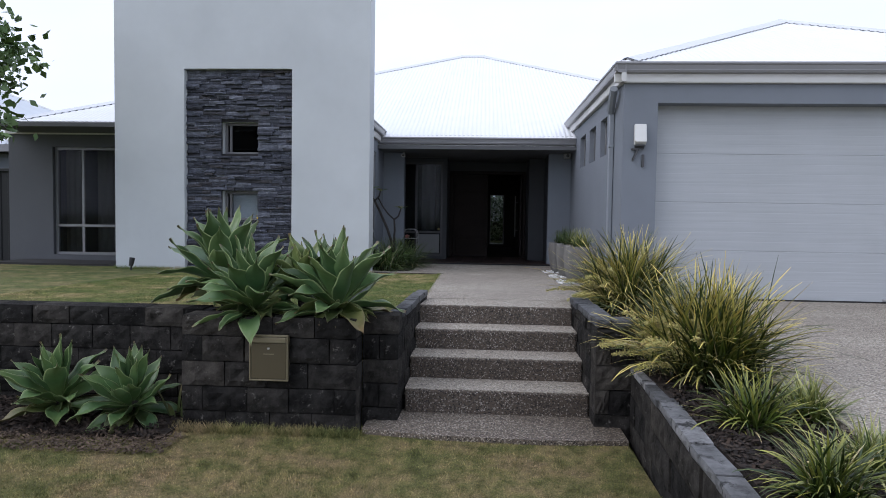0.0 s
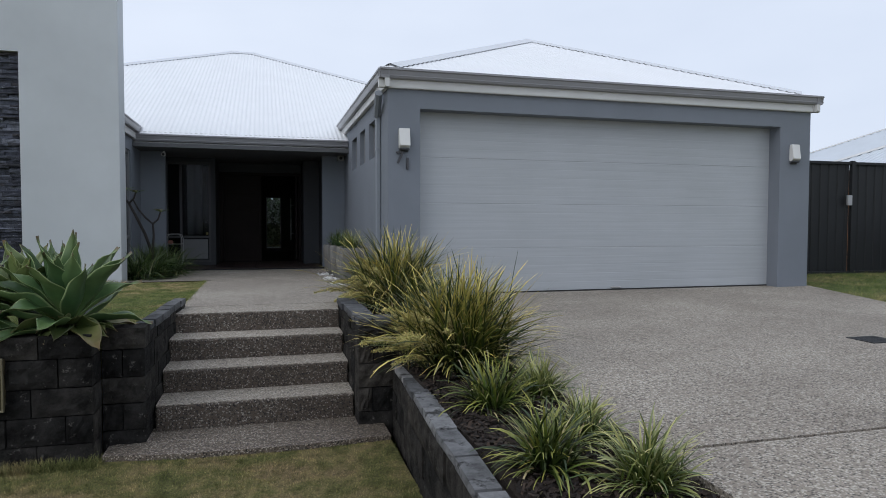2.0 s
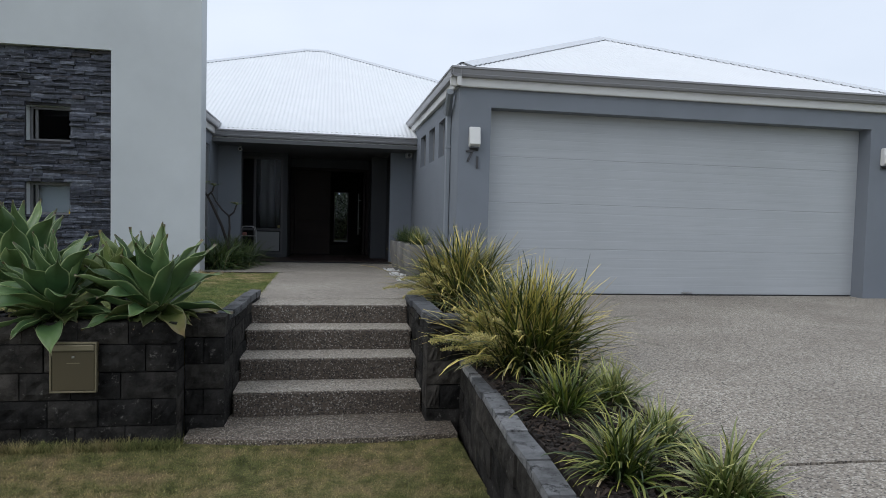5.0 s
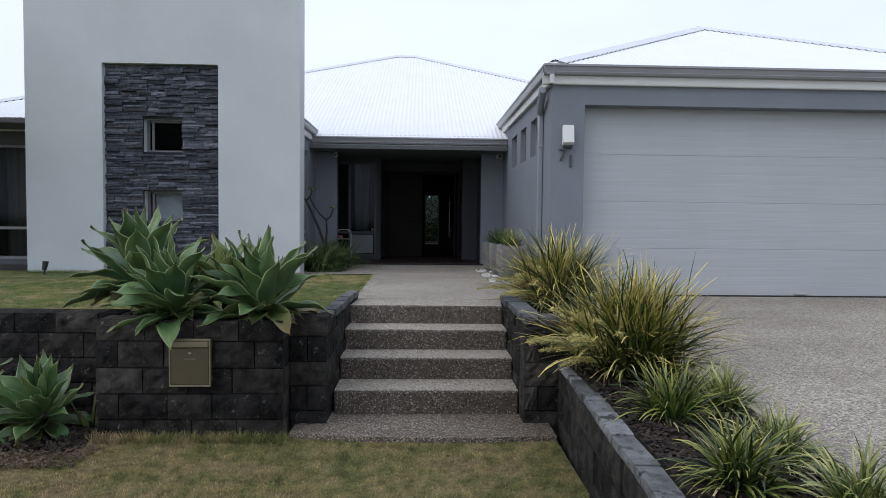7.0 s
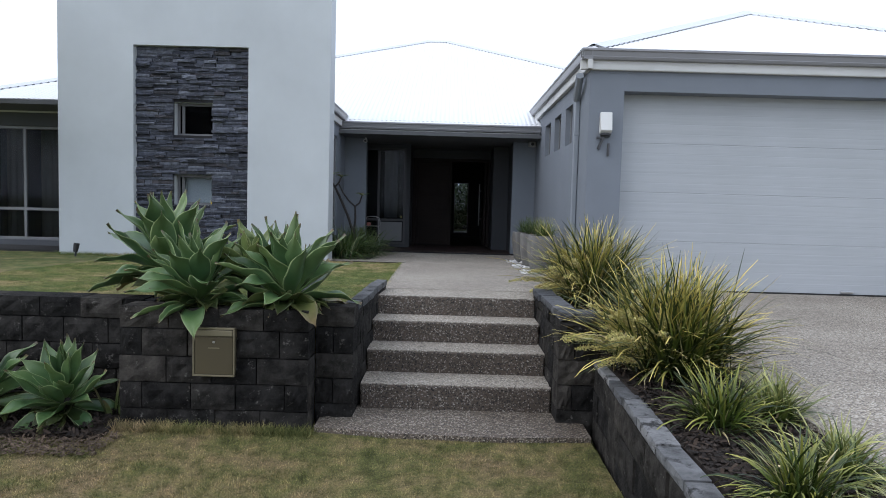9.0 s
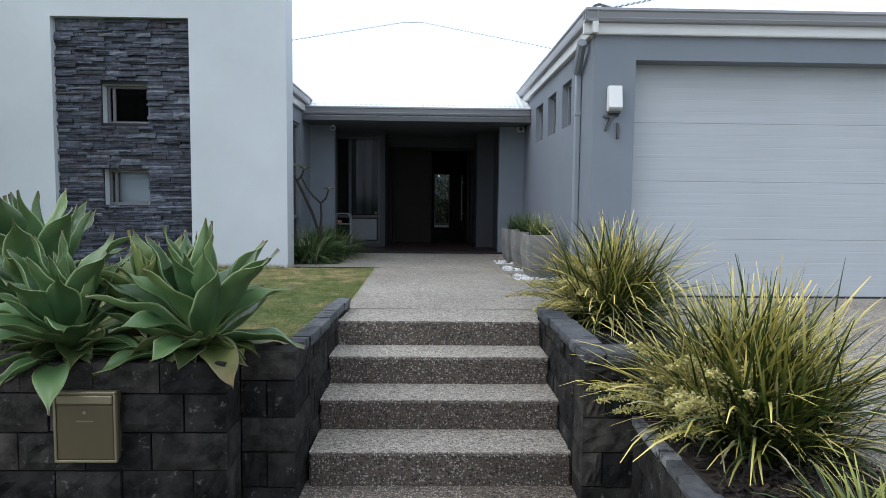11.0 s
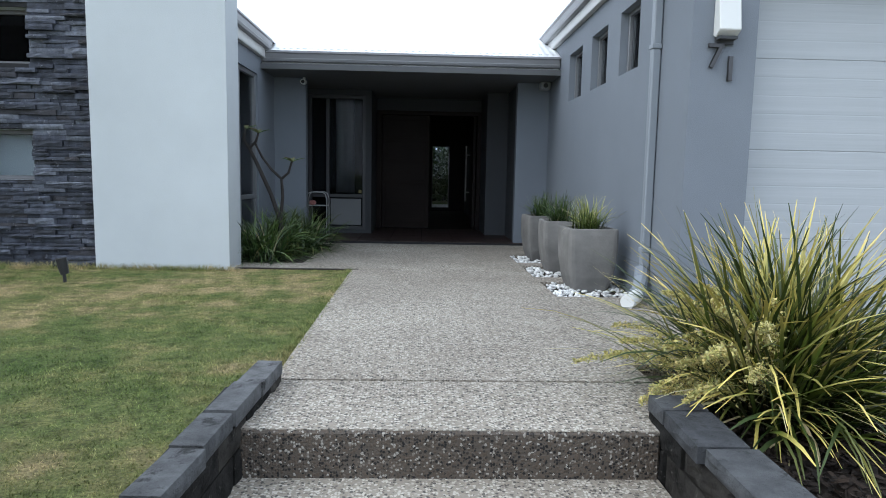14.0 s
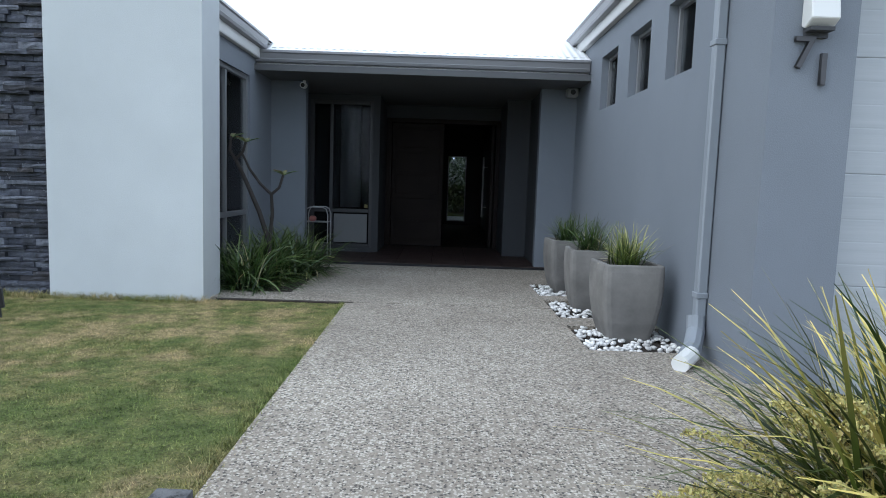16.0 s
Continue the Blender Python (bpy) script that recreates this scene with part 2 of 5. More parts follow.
M_POT = painted("weathered_grey_cement", (0.195, 0.187, 0.175), 0.85, 70, 0.5, 0.3, 0.0, 5.0)
M_SOIL = painted("dark_soil", (0.035, 0.026, 0.020), 0.95, 50, 1.0, 0.4, 0.0, 8.0)
M_RUBBER = painted("black_rubber", (0.02, 0.02, 0.02), 0.7, 200, 0.1, 0.1)
M_YELLOW = painted("yellow_sticker", (0.60, 0.42, 0.03), 0.5, 200, 0.05, 0.1)
# Porch sticker: its yellow is dulled by porch shade put into the colour.
M_DULLYELLOW = painted("porch_shaded_yellow_sticker", (0.16, 0.14, 0.04), 0.5, 200, 0.05, 0.1)
M_BARK = painted("grey_brown_bark", (0.035, 0.030, 0.027), 0.9, 60, 0.8, 0.3, 0.0, 9.0)
M_ORANGEBRICK = varied("orange_brick", [(0.30, 0.13, 0.06), (0.36, 0.17, 0.08), (0.42, 0.24, 0.13)], 0.85, 60, 0.5)
M_BROWN = painted("brown_trim_paint", (0.075, 0.035, 0.025), 0.5, 200, 0.1, 0.1)
M_GLASS = glass_material("window_glass")
M_CLEAR = glass_material("clear_window_glass", (0.85, 0.87, 0.88), 1.42)
M_TINT = glass_material("tinted_glass", (0.35, 0.36, 0.37), 1.08)
M_PATH = aggregate("exposed_aggregate_paving", (0.290, 0.258, 0.217), (0.085, 0.076, 0.067), (0.285, 0.245, 0.199), (0.53, 0.495, 0.44), 98, 0.52, 0.25)
M_LANDING = aggregate("worn_aggregate_landing", (0.13, 0.110, 0.090), (0.020, 0.017, 0.015), (0.16, 0.125, 0.095), (0.46, 0.42, 0.37), 110, 0.62, 0.4)
# Risers: coarser dark stones, and the shade of upright faces put into the colour.
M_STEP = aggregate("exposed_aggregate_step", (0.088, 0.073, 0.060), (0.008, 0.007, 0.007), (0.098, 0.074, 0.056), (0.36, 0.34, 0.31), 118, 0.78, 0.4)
M_BLOCK = varied("charcoal_split_block", [(0.013, 0.0125, 0.012), (0.026, 0.0245, 0.0225), (0.052, 0.047, 0.041), (0.020, 0.019, 0.018), (0.038, 0.035, 0.031)], 0.95, 70, 1.0, False, ((0.13, 0.122, 0.11), 0.60), 9, 0.85, 21, gloss=0.15)
M_SLATECAP = varied("dark_blue_grey_cap_block", [(0.055, 0.057, 0.062), (0.098, 0.100, 0.105), (0.075, 0.077, 0.081), (0.145, 0.146, 0.149)], 0.85, 90, 1.0, False, ((0.028, 0.028, 0.028), 0.55), 12, 0.5, 9, gloss=0.4)
M_CAP = varied("charcoal_cap_block", [(0.11, 0.112, 0.116), (0.185, 0.187, 0.19), (0.13, 0.131, 0.133), (0.30, 0.30, 0.302)], 0.9, 90, 1.0, False, ((0.032, 0.032, 0.032), 0.54), 12, 0.5, 9, gloss=0.4)
STONE_TONES = [(0.022, 0.025, 0.035), (0.052, 0.058, 0.080), (0.086, 0.095, 0.125), (0.034, 0.038, 0.053), (0.155, 0.168, 0.205), (0.054, 0.060, 0.080), (0.026, 0.029, 0.040), (0.066, 0.062, 0.070)]
M_STONE = varied("dark_stacked_stone", STONE_TONES, 0.75, 100, 1.0, False, ((0.22, 0.23, 0.265), 0.60), 14, 0.65, 22)
M_BED = painted("dark_mortar", (0.02, 0.02, 0.022), 0.95, 80, 0.6, 0.3)
M_PEBBLE = varied("white_pebble", [(0.55, 0.54, 0.52), (0.72, 0.71, 0.69), (0.82, 0.81, 0.79)], 0.6, 40, 0.2, True)
M_CHIP = varied("bark_mulch_chip", [(0.010, 0.007, 0.005), (0.026, 0.017, 0.012), (0.055, 0.037, 0.026)], 0.95, 60, 0.6, True)
M_LITTER = varied("brown_leaf_litter", [(0.050, 0.034, 0.023), (0.095, 0.066, 0.045), (0.16, 0.115, 0.08)], 0.95, 60, 0.6, True)
M_TILE = varied("red_brown_floor_tile", [(0.028, 0.016, 0.013), (0.040, 0.022, 0.018)], 0.55, 60, 0.2)
GREEN = [(0.34, (0.115, 0.165, 0.054)), (0.46, (0.185, 0.222, 0.084)), (0.53, (0.255, 0.255, 0.112)), (0.61, (0.42, 0.345, 0.205))]
DRY = [(0.35, (0.110, 0.128, 0.047)), (0.45, (0.195, 0.196, 0.082)), (0.52, (0.285, 0.245, 0.125)), (0.60, (0.305, 0.238, 0.145))]
M_LAWN, M_GRASS = lawn_material("lawn_thatch", False, GREEN), lawn_material("lawn_blade", True, GREEN)
M_DRYLAWN, M_DRYGRASS = lawn_material("dry_lawn_thatch", False, DRY), lawn_material("dry_lawn_blade", True, DRY)
M_AGAVE = blade_material("agave_leaf", (0.125, 0.185, 0.070), (0.066, 0.132, 0.058), (0.100, 0.155, 0.062), 0.36, 0.38, 0.03, (0.34, 0.42, 0.20), (0.12, 0.085, 0.060))
M_AGAVE_OLD = blade_material("old_agave_leaf", (0.085, 0.105, 0.033), (0.095, 0.115, 0.037), (0.15, 0.11, 0.055), 0.5, 0.25, 0.03, (0.26, 0.22, 0.11), (0.10, 0.06, 0.04))
# Lowest leaves: ageing colour, with the shade under the rosette put in.
M_AGAVE_LOW = blade_material("ageing_shaded_agave_leaf", (0.034, 0.048, 0.016), (0.044, 0.070, 0.023), (0.062, 0.076, 0.026), 0.45, 0.45, 0.03, (0.19, 0.20, 0.085), (0.09, 0.05, 0.03))
M_AGAVE_PALE = blade_material("young_agave_leaf", (0.19, 0.23, 0.085), (0.14, 0.20, 0.070), (0.16, 0.20, 0.075), 0.4, 0.25, 0.03, (0.34, 0.38, 0.17), (0.17, 0.12, 0.07))
# Blade feet run to near black: shade inside the clumps is put into the colour.
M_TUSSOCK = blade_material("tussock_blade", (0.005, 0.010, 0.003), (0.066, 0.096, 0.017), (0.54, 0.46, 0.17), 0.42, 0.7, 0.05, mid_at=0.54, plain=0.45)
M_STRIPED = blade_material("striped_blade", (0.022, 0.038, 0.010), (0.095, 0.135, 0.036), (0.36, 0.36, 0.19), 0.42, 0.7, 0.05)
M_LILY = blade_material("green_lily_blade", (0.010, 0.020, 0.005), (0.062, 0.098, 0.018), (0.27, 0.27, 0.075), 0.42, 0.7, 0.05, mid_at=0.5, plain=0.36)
M_STRAW = blade_material("straw_blade", (0.20, 0.16, 0.08), (0.38, 0.32, 0.18), (0.55, 0.48, 0.30), 0.7, 0.3)
M_PLUME = blade_material("cream_flower_plume", (0.30, 0.27, 0.10), (0.46, 0.41, 0.17), (0.58, 0.52, 0.25), 0.8, 0.4)
M_STRAP = blade_material("dark_strap_leaf", (0.010, 0.022, 0.006), (0.040, 0.080, 0.022), (0.095, 0.130, 0.048), 0.4, 0.7)
M_LEAF = varied("tree_leaf", [(0.050, 0.100, 0.026), (0.080, 0.145, 0.040), (0.12, 0.19, 0.060)], 0.5, 60, 0.2, True)
M_DARKLEAF = varied("dark_bush_leaf", [(0.020, 0.035, 0.014), (0.035, 0.055, 0.02), (0.060, 0.050, 0.03)], 0.6, 60, 0.2, True)


# ---- builders ----
def link(name, bm, mat, parent=None, label="", smooth=False):
    me = bpy.data.meshes.new(name)
    bm.normal_update()
    bm.to_mesh(me)
    bm.free()
    if smooth:
        for p in me.polygons:
            p.use_smooth = True
    me.materials.append(mat)
    ob = new(name, me)
    if parent is not None:
        ob.parent = parent
    if label:
        tagged(ob, label)
    return ob


def part(name, bm, mat, parent, label="", smooth=False):
    return link(name, bm, mat, parent, label, smooth)


def share(name, me, parent, m):
    ob = new(name, me)
    ob.parent = parent
    ob.matrix_basis = m
    return ob


def thing(name, label, category, at=(0, 0, 0), group="", turn=0, kind=""):
    ob = new(name)
    ob.empty_display_size = 0.1
    ob.matrix_basis = pose(*at, 0, 0, turn)
    return tagged(ob, label, category, group, kind)


def setting(name, label, category):
    return thing(name, label, category, kind="structure")


def box(bm, x0, x1, y0, y1, z0, z1, bevel=0.0):
    v = [bm.verts.new((x, y, z)) for z in (z0, z1) for y in (y0, y1) for x in (x0, x1)]
    f = [bm.faces.new([v[i] for i in q]) for q in ((0, 2, 3, 1), (4, 5, 7, 6), (0, 1, 5, 4), (2, 6, 7, 3), (0, 4, 6, 2), (1, 3, 7, 5))]
    if bevel:
        edges = list({e for q in f for e in q.edges})
        bmesh.ops.bevel(bm, geom=edges, offset=bevel, segments=1, affect="EDGES", profile=0.6)
    return bm


def boxes(*rows, bevel=0.0):
    bm = bmesh.new()
    for r in rows:
        box(bm, *r, bevel=bevel)
    return bm


def wall_grid(axis, p0, p1, us, zs, opens=()):
    """A wall along x or y between the planes p0 and p1, with openings (u0, u1, z0, z1) cut through it."""
    u = sorted({*us, *(v for o in opens for v in o[:2])})
    z = sorted({*zs, *(v for o in opens for v in o[2:])})
    solid = {}
    for i in range(len(u) - 1):
        for j in range(len(z) - 1):
            cu, cz = (u[i] + u[i + 1]) / 2, (z[j] + z[j + 1]) / 2
            solid[i, j] = not any(o[0] < cu < o[1] and o[2] < cz < o[3] for o in opens)
    bm, seen = bmesh.new(), {}

    def vert(a, b, p):
        if (a, b, p) not in seen:
            seen[a, b, p] = bm.verts.new((a, p, b) if axis == "x" else (p, a, b))
        return seen[a, b, p]

    for (i, j), full in solid.items():
        if not full:
            continue
        a, b, c, d = u[i], u[i + 1], z[j], z[j + 1]
        for p in (p0, p1):
            bm.faces.new([vert(a, c, p), vert(b, c, p), vert(b, d, p), vert(a, d, p)])
        for (di, dj), (q, r) in (((-1, 0), ((a, c), (a, d))), ((1, 0), ((b, c), (b, d))), ((0, -1), ((a, c), (b, c))), ((0, 1), ((a, d), (b, d)))):
            if not solid.get((i + di, j + dj), False):
                bm.faces.new([vert(*q, p0), vert(*r, p0), vert(*r, p1), vert(*q, p1)])
    bmesh.ops.recalc_face_normals(bm, faces=bm.faces)
    return bm


def wall(name, label, mat, axis, p0, p1, us, zs, opens=()):
    return tagged(link(name, wall_grid(axis, p0, p1, us, zs, opens), mat), label, "wall", kind="structure")


def sweep(bm, points, radius, sides=8, taper=1.0):
    """A round tube along points."""
    pts = [Vector(p) for p in points]
    rings = []
    for i, p in enumerate(pts):
        d = (pts[min(i + 1, len(pts) - 1)] - pts[max(i - 1, 0)]).normalized()
        a = d.orthogonal().normalized() if i == 0 else (rings_a - d * rings_a.dot(d)).normalized()
        rings_a = a
        b = d.cross(a)
        r = radius * (1 + (taper - 1) * i / (len(pts) - 1))
        rings.append([bm.verts.new(p + (a * math.cos(2 * math.pi * k / sides) + b * math.sin(2 * math.pi * k / sides)) * r) for k in range(sides)])
    for p, q in zip(rings, rings[1:]):
        for k in range(sides):
            bm.faces.new([p[k], p[(k + 1) % sides], q[(k + 1) % sides], q[k]])
    bm.faces.new(rings[0][::-1]), bm.faces.new(rings[-1])
    return bm


def prism(bm, profile, origin, along, out, length):
    """A profile of (out, up) pairs drawn out along a direction."""
    o, a, w = Vector(origin), Vector(along), Vector(out)
    ends = [[bm.verts.new(o + a * s + w * p + Vector((0, 0, q))) for p, q in profile] for s in (0, length)]
    k = len(profile)
    for i in range(k):
        bm.faces.new([ends[0][i], ends[0][(i + 1) % k], ends[1][(i + 1) % k], ends[1][i]])
    bm.faces.new(ends[0][::-1]), bm.faces.new(ends[1])
    bmesh.ops.recalc_face_normals(bm, faces=bm.faces)
    return bm


def strips(name, blades, mat, parent=None, label=""):
    """One mesh of many narrow blades. blades: arrays (n, k, 3) of centre lines, (n, k, 3) of half-widths and (k) of the way along."""
    mid, half, along = blades
    n, k, _ = mid.shape
    co = np.empty((n, k, 2, 3), np.float32)
    co[:, :, 0], co[:, :, 1] = mid - half, mid + half
    idx = np.arange(n * k * 2).reshape(n, k, 2)
    quads = np.stack([idx[:, :-1, 0], idx[:, :-1, 1], idx[:, 1:, 1], idx[:, 1:, 0]], -1).reshape(-1, 4)
    me = bpy.data.meshes.new(name)
    me.vertices.add(n * k * 2)
    me.vertices.foreach_set("co", co.ravel())
    me.loops.add(quads.size)
    me.loops.foreach_set("vertex_index", quads.ravel().astype(np.int32))
    me.polygons.add(len(quads))
    me.polygons.foreach_set("loop_start", np.arange(0, quads.size, 4, dtype=np.int32))
    me.polygons.foreach_set("use_smooth", np.ones(len(quads), bool))
    at = me.attributes.new("along", "FLOAT", "POINT")
    at.data.foreach_set("value", np.broadcast_to(np.asarray(along, np.float32)[None, :, None], (n, k, 2)).ravel().copy())
    me.update(calc_edges=True)
    me.materials.append(mat)
    ob = new(name, me)
    if parent is not None:
        ob.parent = parent
    if label:
        tagged(ob, label)
    return ob


def tussock(rng, n, length, width, foot=0.07, low=22, droop=(15, 95), k=8, floor=0.01):
    """Arching blades from one foot: each leaves it at its own slope and bends down towards its tip."""
    turn = rng.uniform(0, 2 * np.pi, n)
    rise = np.radians(low + (86 - low) * rng.beta(1.1, 1.0, n))
    fall = np.radians(rng.uniform(*droop, n)) * (1.25 - 0.6 * rise / np.radians(86))
    size = length * rng.uniform(0.55, 1.08, n)
    s = np.linspace(0, 1, k)
    slope = rise[:, None] - fall[:, None] * s[None] ** 1.6
    bend = turn[:, None] + rng.normal(0, 0.22, (n, 1)) * s[None]
    step = size[:, None] / (k - 1)
    dx, dy, dz = np.cos(slope) * np.cos(bend) * step, np.cos(slope) * np.sin(bend) * step, np.sin(slope) * step
    start = rng.normal(0, foot, (n, 2))
    run = [np.cumsum(np.concatenate([np.zeros((n, 1)), d[:, :-1]], 1), 1) for d in (dx, dy, dz)]
    mid = np.stack([start[:, :1] + run[0], start[:, 1:] + run[1], np.maximum(run[2], floor)], -1)
    w = width * rng.uniform(0.55, 1.2, (n, 1)) * (np.sin(np.pi * np.clip(0.22 + 0.76 * s, 0, 1)) ** 0.6)[None]
    side = turn + np.pi / 2 + rng.normal(0, 0.45, n)
    half = np.stack([np.cos(side)[:, None] * w / 2, np.sin(side)[:, None] * w / 2, rng.normal(0, 0.3, (n, 1)) * w / 2], -1)
    return mid, half, s


def clump(name, label, category, at, seed, n, length, width, mat, straw=0, plumes=0, group="", low=22, droop=(15, 95), foot=0.07):
    rng = np.random.default_rng(seed)
    ob = thing(name, label, category, at, group)
    strips("foliage", tussock(rng, n, length, width, foot, low, droop), mat, ob)
    if straw:
        strips("dry_blades", tussock(rng, straw, length * 0.75, width, foot, -5, (40, 120)), M_STRAW, ob, "dry straw-coloured blades")
        tagged(ob.children[-1], kind="stuff")
    crown = ob.children[0]
    for _ in range(plumes):
        a, rise, ln = rng.uniform(2.3, 4.2), np.radians(rng.uniform(28, 72)), length * rng.uniform(0.75, 1.0)
        m = 900
        t = rng.uniform(0.40, 1.06, m)
        axis = np.stack([np.cos(a) * np.cos(rise) * t, np.sin(a) * np.cos(rise) * t, np.sin(rise) * t - 0.25 * t ** 3], -1) * ln
        c = axis + rng.normal(0, 1, (m, 3)) * (0.004 + 0.040 * (1.06 - t) * rng.uniform(0.3, 1.0, m))[:, None]
        d = rng.normal(0, 0.0042, (m, 3))
        q = np.stack([c, c + d], 1)
        hw = np.repeat(rng.normal(0, 0.0022, (m, 1, 3)), 2, 1)
        strips("flower_plume", (q, hw, np.array([0.3, 1.0])), M_PLUME, crown, "cream feathery flower plume")
    return ob


# ---- ground, lawns, paving ----
def lawn_height(x, y):
    return 0.70 - 0.014 * (y - 4.3)


bm = bmesh.new()
ring = [(-900, -900), (900, -900), (900, 900), (-900, 900)]
bm.faces.new([bm.verts.new((x, y, -0.12)) for x, y in ring])
tagged(link("ground", bm, M_LAWN), "wide flat grassy ground reaching the horizon", "ground", kind="structure")


def sheet(name, label, category, mat, x0, x1, y0, y1, height, step, depth=0.3, rough=0.0):
    """A patch of ground with a soft uneven top."""
    bm = bmesh.new()
    nx, ny = max(1, round((x1 - x0) / step)), max(1, round((y1 - y0) / step))
    grid = []
    for j in range(ny + 1):
        row = []
        for i in range(nx + 1):
            x, y = x0 + (x1 - x0) * i / nx, y0 + (y1 - y0) * j / ny
            row.append(bm.verts.new((x, y, height(x, y) + rough * noise.noise((x * 2.3, y * 2.3, 0)))))
        grid.append(row)
    for j in range(ny):
        for i in range(nx):
            bm.faces.new([grid[j][i], grid[j][i + 1], grid[j + 1][i + 1], grid[j + 1][i]])
    edge = [*grid[0], *[r[-1] for r in grid[1:]], *grid[-1][-2::-1], *[r[0] for r in grid[-2:0:-1]]]
    low = [bm.verts.new((v.co.x, v.co.y, v.co.z - depth)) for v in edge]
    for i in range(len(edge)):
        j = (i + 1) % len(edge)
        bm.faces.new([edge[i], low[i], low[j], edge[j]])
    return tagged(link(name, bm, mat, smooth=False), label, category, kind="structure")


LOWER = dict(x0=-9.0, x1=1.045, y0=-9.0, y1=4.02)
UPPER = dict(x0=-9.0, x1=-0.475, y0=5.90, y1=9.05)
sheet("lawn_lower", "patchy dry mown lawn with brown and straw-coloured spots", "lawn", M_DRYLAWN, **LOWER, height=lambda x, y: 0.012, step=0.25, rough=0.006)
sheet("lawn_upper", "short green and straw-coloured lawn above the retaining wall", "lawn", M_LAWN, **UPPER, height=lawn_height, step=0.25, rough=0.003, depth=0.6)
sheet("lawn_upper_front", "short lawn behind the retaining wall", "lawn", M_LAWN, x0=-9.0, x1=-0.53, y0=4.48, y1=5.90, height=lawn_height, step=0.25, rough=0.003, depth=0.4)
sheet("lawn_upper_left", "short lawn beside the house", "lawn", M_LAWN, x0=-9.0, x1=-5.19, y0=9.05, y1=10.08, height=lawn_height, step=0.3, rough=0.012)
sheet("lawn_side", "short green lawn beside the driveway", "lawn", M_LAWN, x0=6.9, x1=13.2, y0=-6.0, y1=9.25, height=lambda x, y: 0.50 - 0.012 * (7.25 - y), step=0.4, rough=0.015, depth=0.6)
sheet("back_garden", "lawn and pale paving behind the house", "lawn", M_LAWN, x0=-8, x1=9, y0=19.3, y1=34, height=lambda x, y: 0.6, step=2.0, depth=0.7)


def turf(name, label, area, height, n, seed, tall=0.035, keep=None, mat=M_GRASS):
    rng = np.random.default_rng(seed)
    x, y = rng.uniform(area[0], area[1], n), rng.uniform(area[2], area[3], n)
    if keep is not None:
        ok = keep(x, y)
        x, y = x[ok], y[ok]
    m = len(x)
    z = height(x, y)
    h = tall * rng.uniform(0.45, 1.2, m)
    lean = rng.normal(0, 0.55, (m, 2)) * h[:, None]
    foot = np.stack([x, y, z - 0.006], -1)
    tip = foot + np.stack([lean[:, 0], lean[:, 1], h], -1)
    mid = np.stack([foot, tip], 1)
    a = rng.uniform(0, np.pi, m)
    w = rng.uniform(0.0018, 0.0034, m)
    half = np.stack([np.cos(a) * w, np.sin(a) * w, 0 * a], -1)[:, None] * np.array([1.0, 0.15])[None, :, None]
    return tagged(strips(name, (mid, half, np.array([0.0, 1.0])), mat), label, "grass", kind="stuff")


turf("grass", "short dry mown grass blades with brown patches", (-3.6, 1.04, 1.9, 4.10), lambda x, y: 0.012 + 0 * x, 190000, 3, 0.016, lambda x, y: ~((y > 3.97) & (x > -0.66)), M_DRYGRASS)
turf("grass", "short mown grass blades with dry patches", (-4.2, -0.45, 4.5, 9.03), lambda x, y: 0.70 - 0.014 * (y - 4.3), 300000, 4, 0.013, lambda x, y: (x < -0.545) | (y > 5.92))
turf("grass", "longer grass blades along the wall's foot", (-5.19, -1.45, 8.86, 8.93), lambda x, y: 0.70 - 0.014 * (y - 4.3), 3500, 6, 0.055)
turf("grass", "longer grass blades along the path edge", (-0.53, -0.43, 5.95, 9.06), lambda x, y: 0.672 - 0.012 * (y - 5.4), 5000, 8, 0.032, lambda x, y: x < -0.425 - 0.0163 * (y - 5.9))
turf("grass", "longer grass blades along the block wall", (-1.9, -0.66, 3.92, 4.03), lambda x, y: 0.012 + 0 * x, 2600, 7, 0.06, None, M_DRYGRASS)
turf("grass", "short mown grass blades beside the driveway", (6.4, 13.1, 4.0, 9.2), lambda x, y: 0.50 - 0.012 * (7.25 - y), 40000, 5, 0.045, lambda x, y: x > 5.15 + 0.36 * y)


# path: three slabs with joints between
path = setting("path", "exposed aggregate concrete path with dark joints", "path")


def slab(parent, outline, zfun, depth, mat, name="slab"):
    bm = bmesh.new()
    top = [bm.verts.new((x, y, zfun(x, y))) for x, y in outline]
    low = [bm.verts.new((x, y, zfun(x, y) - depth)) for x, y in outline]
    bm.faces.new(top), bm.faces.new(low[::-1])
    k = len(outline)
    for i in range(k):
        bm.faces.new([top[i], low[i], low[(i + 1) % k], top[(i + 1) % k]])
    bmesh.ops.recalc_face_normals(bm, faces=bm.faces)
    return part(name, bm, mat, parent)


def path_z(x, y):
    return 0.688 - 0.012 * max(0.0, y - 5.4)


slab(path, [(-0.43, 5.40), (0.87, 5.40), (0.87, 5.53), (1.03, 5.53), (1.03, 5.885), (-0.43, 5.885)], path_z, 0.16, M_PATH)
slab(path, [(-0.437, 5.905), (1.02, 5.905), (1.02, 6.15), (1.78, 6.20), (1.78, 7.245), (1.64, 7.245), (1.64, 7.80), (1.04, 7.80), (1.04, 8.45), (1.64, 8.45), (1.64, 8.72), (1.04, 8.72), (1.04, 9.045), (-0.488, 9.045)], path_z, 0.16, M_PATH)
